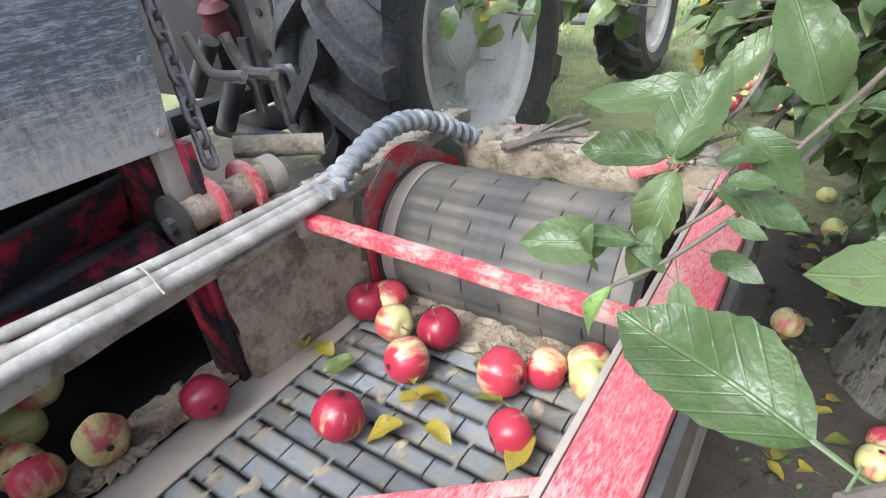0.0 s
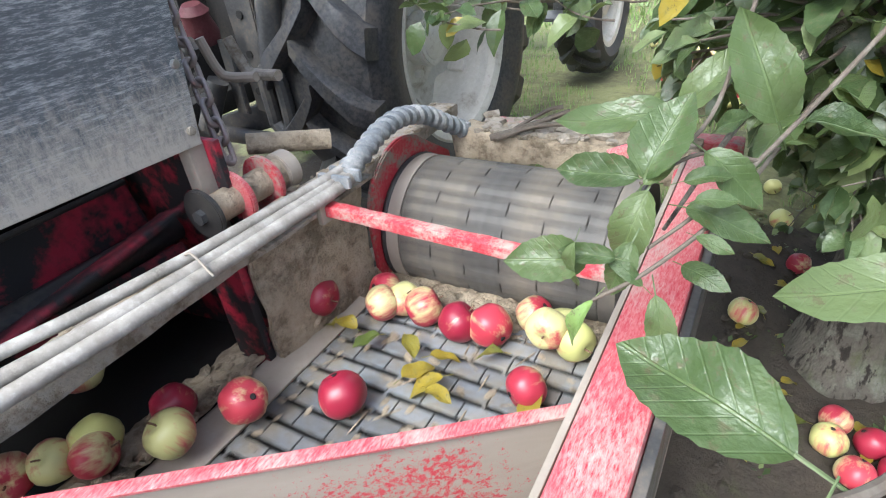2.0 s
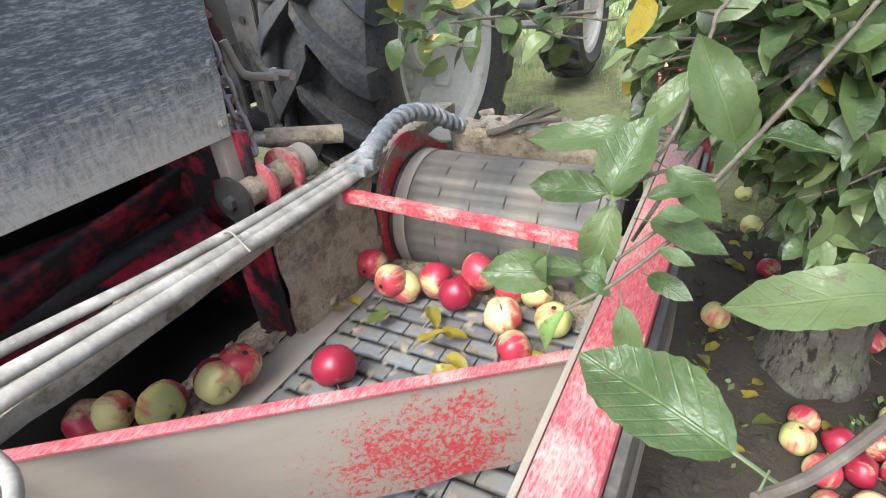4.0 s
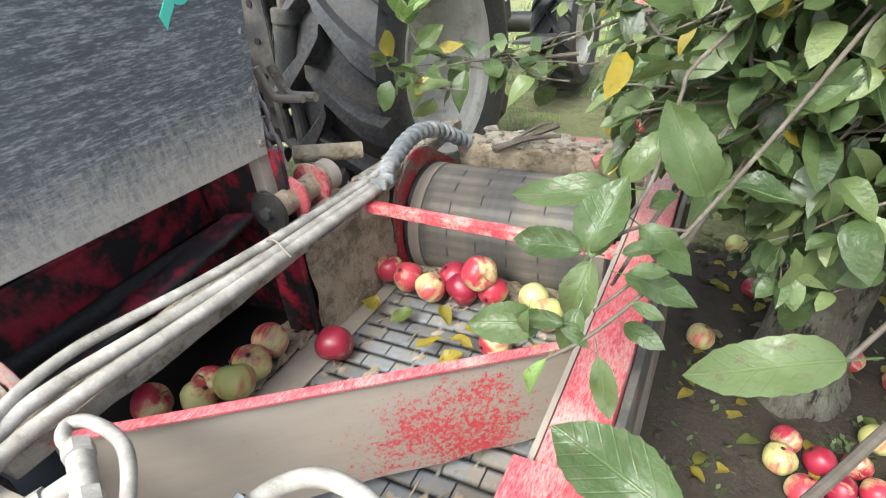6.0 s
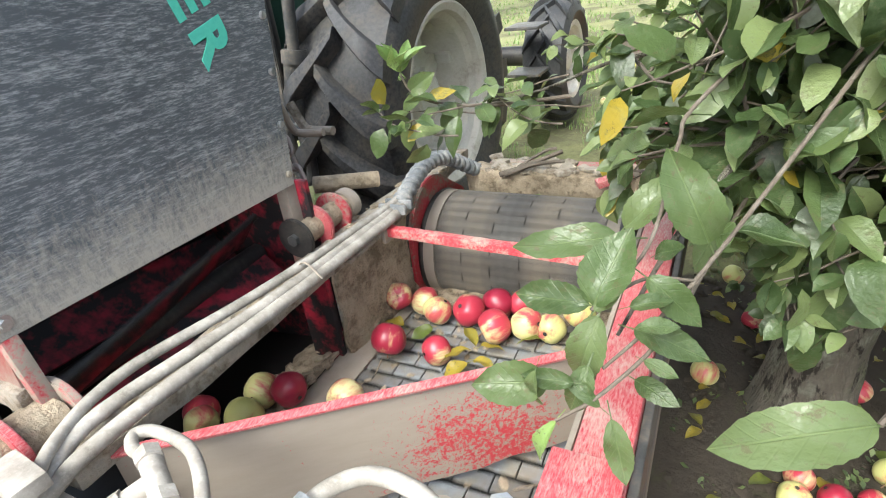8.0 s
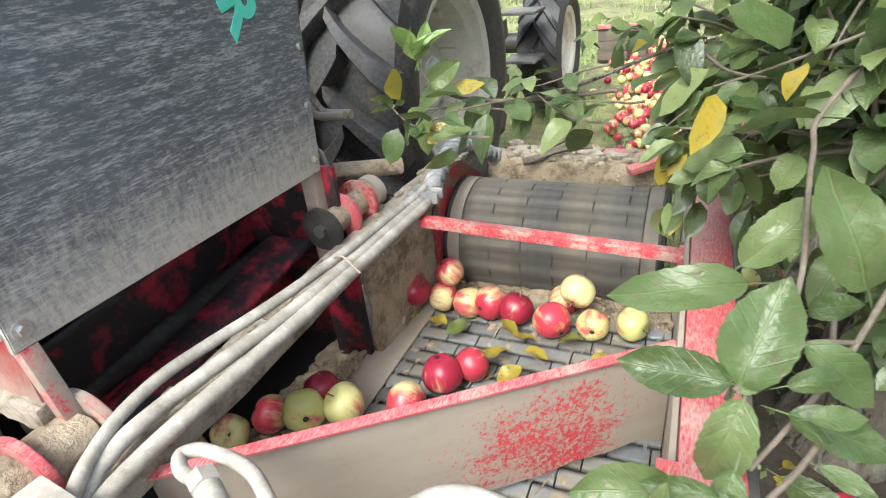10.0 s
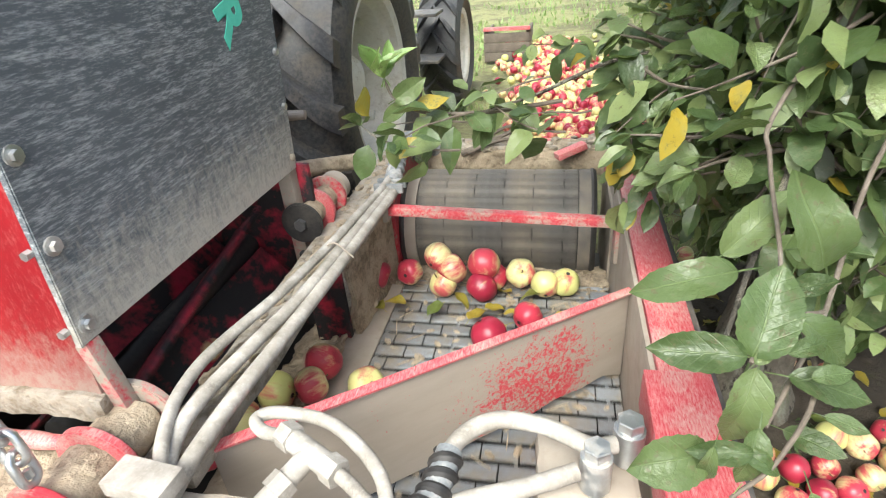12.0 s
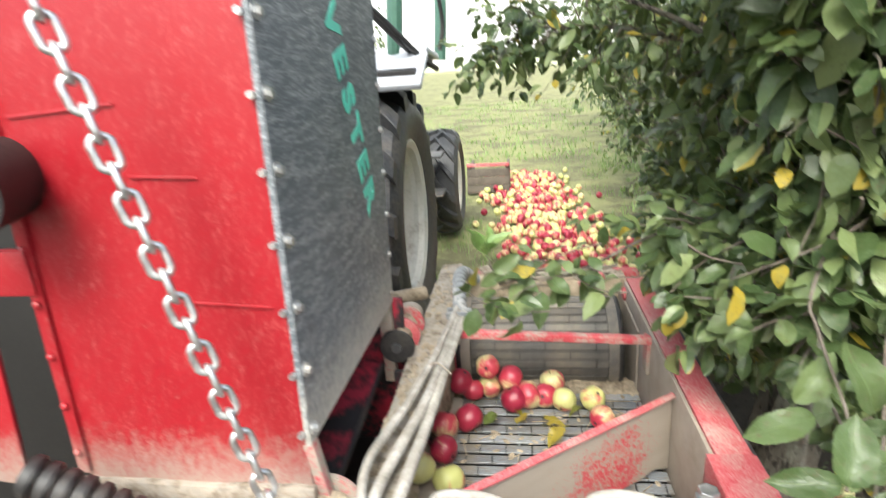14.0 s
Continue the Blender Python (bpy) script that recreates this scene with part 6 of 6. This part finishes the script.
LIE[5.5] = ([(-0.593, 1.021, 0.452), (-0.509, 1.090, 0.452), (-0.431, 1.086, 0.452), (-0.385, 1.056, 0.452), (-0.361, 1.138, 0.452), (-0.301, 1.065, 0.452), (-0.291, 1.100, 0.507), (-0.266, 1.099, 0.452), (-0.220, 1.036, 0.452), (-0.199, 1.138, 0.452), (-0.136, 1.048, 0.452)],
    [(-0.704, 0.583, 0.452), (-0.621, 0.628, 0.452), (-0.634, 0.656, 0.452), (-0.558, 0.683, 0.452), (-0.565, 0.728, 0.452), (-0.650, 0.732, 0.452), (-0.633, 0.804, 0.452)],
    [(-0.470, 0.813, 0.452), (-0.120, 0.970, 0.452)])
LIE[7] = ([(-0.577, 0.975, 0.452), (-0.510, 1.031, 0.452), (-0.483, 1.071, 0.452), (-0.414, 1.057, 0.452), (-0.350, 1.066, 0.452), (-0.284, 1.127, 0.452), (-0.275, 1.041, 0.452), (-0.227, 1.138, 0.452), (-0.210, 1.045, 0.452), (-0.145, 1.053, 0.452), (-0.100, 1.100, 0.481)],
    [(-0.660, 0.500, 0.452), (-0.690, 0.580, 0.452), (-0.716, 0.595, 0.452), (-0.614, 0.608, 0.452), (-0.650, 0.674, 0.452), (-0.573, 0.683, 0.452), (-0.455, 0.738, 0.452)],
    [(-0.489, 0.934, 0.452), (-0.357, 0.928, 0.452)])
LIE[11] = ([(-0.539, 1.067, 0.452), (-0.477, 1.100, 0.524), (-0.470, 1.072, 0.452), (-0.399, 1.050, 0.452), (-0.367, 1.091, 0.452), (-0.302, 1.049, 0.452), (-0.234, 1.047, 0.452), (-0.227, 1.138, 0.452), (-0.176, 1.100, 0.522), (-0.156, 1.051, 0.452), (-0.075, 1.066, 0.452)],
    [(-0.719, 0.522, 0.452), (-0.692, 0.578, 0.452), (-0.619, 0.645, 0.452), (-0.540, 0.654, 0.452), (-0.486, 0.688, 0.452), (-0.552, 0.706, 0.452), (-0.416, 0.738, 0.452)],
    [(-0.361, 0.808, 0.452), (-0.319, 0.846, 0.452)])
LIE[12.5] = ([(-0.549, 1.041, 0.452), (-0.478, 1.070, 0.452), (-0.401, 1.100, 0.535), (-0.383, 1.074, 0.452), (-0.344, 1.100, 0.491), (-0.310, 1.044, 0.452), (-0.309, 1.100, 0.517), (-0.279, 1.089, 0.452), (-0.221, 1.074, 0.452), (-0.161, 1.069, 0.452), (-0.090, 1.087, 0.452)],
    [(-0.660, 0.500, 0.452), (-0.673, 0.620, 0.452), (-0.578, 0.657, 0.452), (-0.673, 0.657, 0.452), (-0.479, 0.696, 0.452), (-0.561, 0.717, 0.452), (-0.629, 0.743, 0.452)],
    [(-0.206, 0.914, 0.452), (-0.120, 0.970, 0.452)])
LIE[13] = ([(-0.527, 1.014, 0.452), (-0.487, 1.121, 0.452), (-0.463, 1.051, 0.452), (-0.416, 1.100, 0.479), (-0.411, 1.074, 0.452), (-0.338, 1.068, 0.452), (-0.242, 1.079, 0.452), (-0.234, 1.100, 0.522), (-0.169, 1.081, 0.452), (-0.070, 1.058, 0.452), (-0.034, 1.100, 0.502)],
    [(-0.660, 0.500, 0.452), (-0.680, 0.581, 0.452), (-0.603, 0.651, 0.452), (-0.498, 0.681, 0.452), (-0.536, 0.687, 0.452), (-0.551, 0.745, 0.452), (-0.541, 0.912, 0.452)],
    [(-0.316, 0.879, 0.452), (-0.161, 0.939, 0.452)])
LIE[14] = ([(-0.506, 1.092, 0.452), (-0.468, 1.093, 0.452), (-0.424, 1.100, 0.527), (-0.420, 1.115, 0.452), (-0.360, 1.100, 0.486), (-0.350, 1.044, 0.452), (-0.310, 1.062, 0.452), (-0.263, 1.068, 0.452), (-0.238, 1.138, 0.452), (-0.212, 1.050, 0.452), (-0.132, 1.058, 0.452)],
    [(-0.660, 0.500, 0.452), (-0.690, 0.580, 0.452), (-0.634, 0.711, 0.452), (-0.495, 0.715, 0.452), (-0.563, 0.724, 0.452), (-0.515, 0.791, 0.452), (-0.526, 0.886, 0.452)],
    [(-0.470, 0.951, 0.452), (-0.120, 0.970, 0.452)])

rolling = []


def loose_apples():
    rnd = random.Random(42)
    for kind, label in ((0, "loose red and yellow apple jostling at the drum"), (1, "loose apple in the pile behind the slanting plate"), (2, "apple tumbling over the running mat")):
        for k in range(len(LIE[0][kind])):
            r = rnd.uniform(0.033, 0.040)
            rolling.append((apple(label, "apples on the conveyor", None, r, k + kind), kind, k, r))
    moving.append((apple("red apple tumbling in the dark chute", "apples on the conveyor", None, 0.037, 3), (-0.76, 0.66, 0.47), 0.10, 0.03, 1.9, 0.3, "hop"))


def apple_place(kind, k, r, t, seed):
    """Glides from one known place to the next in short hops, never below the bed."""
    times = sorted(LIE)
    i = max(j for j in range(len(times) - 1) if times[j] <= t + 1e-6 and j < len(times) - 1)
    a, b = Vector(LIE[times[i]][kind][k]), Vector(LIE[times[i + 1]][kind][k])
    u = (t - times[i]) / (times[i + 1] - times[i])
    u = u * u * (3 - 2 * u)
    away = min(1.0, 4 * u * (1 - u))
    p = a.lerp(b, u)
    p.x += away * 0.05 * noise.noise(Vector((t * 0.9, seed, 0.5)))
    p.y += away * 0.04 * noise.noise(Vector((t * 0.9, seed, 7.5)))
    p.z += away * 0.05 * max(0.0, noise.noise(Vector((t * 1.7, seed, 3.5))))
    p.y = min(p.y, 1.142 if p.z < 0.50 else 1.12)
    p.z += r - 0.036 - 0.002
    low = BED + 0.004 + r if p.x > -0.50 else max(BED + 0.010, BANK(p.x) + 0.004) + r
    p.z = max(p.z, low)
    return p


loose_apples()


def ground_apples():
    rnd = random.Random(9)
    spots = [(0.39, 1.64), (0.375, 1.57), (0.42, 1.50), (0.455, 1.60), (0.49, 1.53), (0.53, 1.62), (0.56, 1.55), (0.50, 1.44), (0.58, 1.46), (0.43, 1.41), (0.62, 1.60), (0.64, 1.70), (0.70, 1.66), (0.66, 1.52), (0.58, 1.72), (0.72, 1.76), (0.76, 1.60), (0.70, 1.44), (0.64, 1.38), (0.55, 1.36), (0.48, 1.33), (0.17, 1.86), (0.30, 2.25), (0.24, 2.5), (0.38, 2.6), (0.55, 2.0), (0.65, 1.95), (0.20, 2.75), (0.78, 1.50), (0.84, 1.68)]
    for k, (x, y) in enumerate(spots):
        r = rnd.uniform(0.030, 0.038)
        z = -0.02 + 0.03 * noise.noise(Vector((x * 1.7, y * 1.7, 0))) + 0.10 * math.exp(-((x - 0.12) / 0.14) ** 2) * math.exp(-((y - 1.9) / 1.2) ** 2)
        apple("fallen apple lying on the soil under the tree", "fallen apples", Matrix.Translation((x, y, z + r * 0.85)) @ pose(0, 0, 0, rnd.uniform(0, 360), rnd.uniform(0, 360), 0), r, k)
    bm = bmesh.new()
    prof = apple_profile()[::2]
    n = 0
    while n < 1050:
        y = 3.75 + 3.6 * rnd.random()
        x = rnd.gauss(0.05 - 0.13 * (y - 4), 0.22)
        if abs(x + 0.05) > 0.75:
            continue
        r = rnd.uniform(0.030, 0.038)
        lay = 0 if rnd.random() < 0.72 else 0.045
        m = Matrix.Translation((x, y, r * 0.8 + lay)) @ pose(0, 0, 0, rnd.uniform(0, 360), rnd.uniform(0, 360), 0) @ Matrix.Diagonal((r, r, r, 1))
        apple_mesh(9, rnd, bm, m, prof)
        n += 1
    ob = new("apple_windrow", mesh_of("apple_windrow", bm, m_apple))
    tagged(ob, "long swath of red and yellow apples swept together on the grass", "apples", kind="stuff")


ground_apples()


def fallen_leaves():
    rnd = random.Random(15)
    blades = [leaf_mesh("leaf_blade", m_leaf_fallen, rnd, 1, 0.6, 0.35, 0.3) for k in range(4)]
    for k in range(80):
        x, y = rnd.uniform(0.14, 0.75), rnd.uniform(0.95, 2.4)
        s = rnd.uniform(0.04, 0.06)
        ob = new("fallen_leaf", rnd.choice(blades))
        z = -0.012 + 0.03 * noise.noise(Vector((x * 1.7, y * 1.7, 0))) + 0.10 * math.exp(-((x - 0.12) / 0.14) ** 2) * math.exp(-((y - 1.9) / 1.2) ** 2)
        ob.matrix_world = Matrix.Translation((x, y, z + 0.008)) @ pose(0, 0, 0, rnd.uniform(-15, 15), rnd.uniform(-15, 15), rnd.uniform(0, 360)) @ Matrix.Diagonal((s / LEAF, s / LEAF, s / LEAF, 1))
        tagged(ob, "fallen yellow-brown leaf on the soil", "leaf", "fallen leaves")
    for k in range(11):
        s = rnd.uniform(0.045, 0.065)
        ob = new("loose_leaf", rnd.choice(blades))
        ob.scale = (s / LEAF, s / LEAF, s / LEAF)
        tagged(ob, "yellow-green leaf shaken about on the mat", "leaf", "leaves on the conveyor")
        if k < 7:
            p = (-0.46 + 0.06 * k, 1.02 + rnd.uniform(-0.06, 0.04), BED + 0.03)
            moving.append((ob, p, 0.012, 0.03, rnd.uniform(0.6, 1.2), rnd.random() * 6, "leaf"))
        else:
            p = (rnd.uniform(-0.5, -0.1), rnd.uniform(0.8, 1.0), BED + 0.03)
            moving.append((ob, p, 0.03, 0.06, rnd.uniform(1.2, 2.2), rnd.random() * 6, "leaf"))


fallen_leaves()


# ---- distance ----
def distance():
    bin_ = thing("apple_bin", "weathered wooden apple bin with a red top rail on the grass", "bin", at=pose(-0.66, 6.40, 0))
    for k in range(3):
        part("board", slab((0.44, 0.03, 0.085), (0, 0, 0.06 + 0.09 * k), bevel=0.006), m_wood, bin_)
    for x in (-0.21, 0.21):
        part("post", slab((0.05, 0.05, 0.31), (x, 0.04, 0.155), bevel=0.006), m_wood, bin_)
        part("side_board", slab((0.03, 0.6, 0.26), (x, 0.34, 0.15), bevel=0.006), m_wood, bin_)
    part("rail", slab((0.46, 0.04, 0.035), (0, -0.01, 0.325), bevel=0.006), m_red, bin_)
    # added glowing arc: whitens the low sky and lights the view from ahead
    bm = bmesh.new()
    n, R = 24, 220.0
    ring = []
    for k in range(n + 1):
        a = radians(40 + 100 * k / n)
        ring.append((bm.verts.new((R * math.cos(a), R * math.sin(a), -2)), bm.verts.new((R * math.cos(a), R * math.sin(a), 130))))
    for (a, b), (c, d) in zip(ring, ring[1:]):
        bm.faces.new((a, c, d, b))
    tagged(new("backdrop", mesh_of("backdrop", bm, m_sky_glow)), "glowing white backdrop for the overcast sky low over the field", "backdrop", kind="structure")
    # far hedge, with the haze before it carried by its colour
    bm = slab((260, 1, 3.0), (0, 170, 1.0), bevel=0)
    tagged(new("backdrop_hedge", mesh_of("backdrop_hedge", bm, m_far)), "hedge line far across the field, haze painted into its pale green", "backdrop", kind="structure")


distance()


# ---- motion ----
def steps(dt):
    n = round(14.0 / dt)
    return [14.0 * i / n for i in range(n + 1)]


def tumble(home, hop, sway, period, phase, kind, t, rnd_id):
    """Where a loose apple or leaf lies in the machine's space at t."""
    x, y, z = home
    u = t / period + phase
    n1 = noise.noise(Vector((u * 1.3, rnd_id, 0.5)))
    n2 = noise.noise(Vector((u * 1.3, rnd_id, 9.5)))
    lift = hop * abs(math.sin(math.pi * u)) * (0.4 + 0.6 * abs(noise.noise(Vector((u * 0.7, rnd_id, 4.0))) * 1.6))
    return Vector((x + sway * n1, y + sway * n2 * (0.5 if kind == "hop" else 1.0), z + lift))


def motions():
    slow = [(t, Matrix.Translation(ahead(t))) for t in steps(1.0)]
    walk(harvester, slow)
    # the tractor swings slightly into line towards the end
    swing = [(0, -0.03), (2, -0.03), (4, -0.03), (6, -0.03), (8, -0.028), (9.5, -0.02), (11, -0.008), (12, 0.005), (13, 0.02), (14, 0.045)]
    walk(tractor, [(t, Matrix.Translation(ahead(t) + Vector((dx, 0, 0))) @ Matrix.Translation(REAR) @ pose(0, 0, 0, 0, 0, 20 * (dx - 0.02)) @ Matrix.Translation(-REAR)) for t, dx in swing])
    for hub, at, R in spin:
        walk(hub, [(t, Matrix.Translation(at) @ pose(0, 0, 0, -math.degrees(0.064 * t / R), 0, 0)) for t in steps(1.0)])
    walk(drum, [(t, pose(-0.276, DRUM_Y, DRUM_Z, -380 * t, 0, 0)) for t in steps(0.2)])
    walk(rotor, [(t, ROTOR @ pose(0, 0, 0, 0, 250 * t + 20, 0)) for t in steps(0.2)])
    for ob, s in mat_rows:
        walk(ob, [(t, mat_pose(s + 0.5 * t)) for t in steps(0.2)])
    for i, (ob, kind, k, r) in enumerate(rolling):
        axis = Vector((math.sin(i * 2.1), math.cos(i * 1.3), 0.4 * math.sin(i))).normalized()
        base = Matrix.Rotation(i * 1.9, 4, "X") @ Matrix.Rotation(i * 0.7, 4, "Y")
        walk(ob, [(t, Matrix.Translation(ahead(t) + apple_place(kind, k, r, t, i)) @ Matrix.Rotation(radians(40 * t) + 1.2 * noise.noise(Vector((t * 0.8, i, 2.5))), 4, axis) @ base) for t in steps(0.25)])
    for i, (ob, home, hop, sway, period, phase, kind) in enumerate(moving):
        rate = 0 if kind == "leaf" else 25 / period
        axis = Vector((math.sin(i * 2.1), math.cos(i * 1.3), 0.4 * math.sin(i))).normalized()
        base = Matrix.Rotation(i * 1.9, 4, "X") @ Matrix.Rotation(i * 0.7, 4, "Y")
        if kind == "leaf":
            base = pose(0, 0, 0, 12 * math.sin(i), 15 * math.cos(i), 77 * i)
        rows = []
        for t in steps(0.2):
            a = radians(rate * t) + (1.2 if kind != "leaf" else 0.5) * noise.noise(Vector((t / period, i, 2.5)))
            rows.append((t, Matrix.Translation(ahead(t) + tumble(home, hop, sway, period, phase, kind, t, i)) @ Matrix.Rotation(a, 4, axis) @ base))
        walk(ob, rows)


motions()
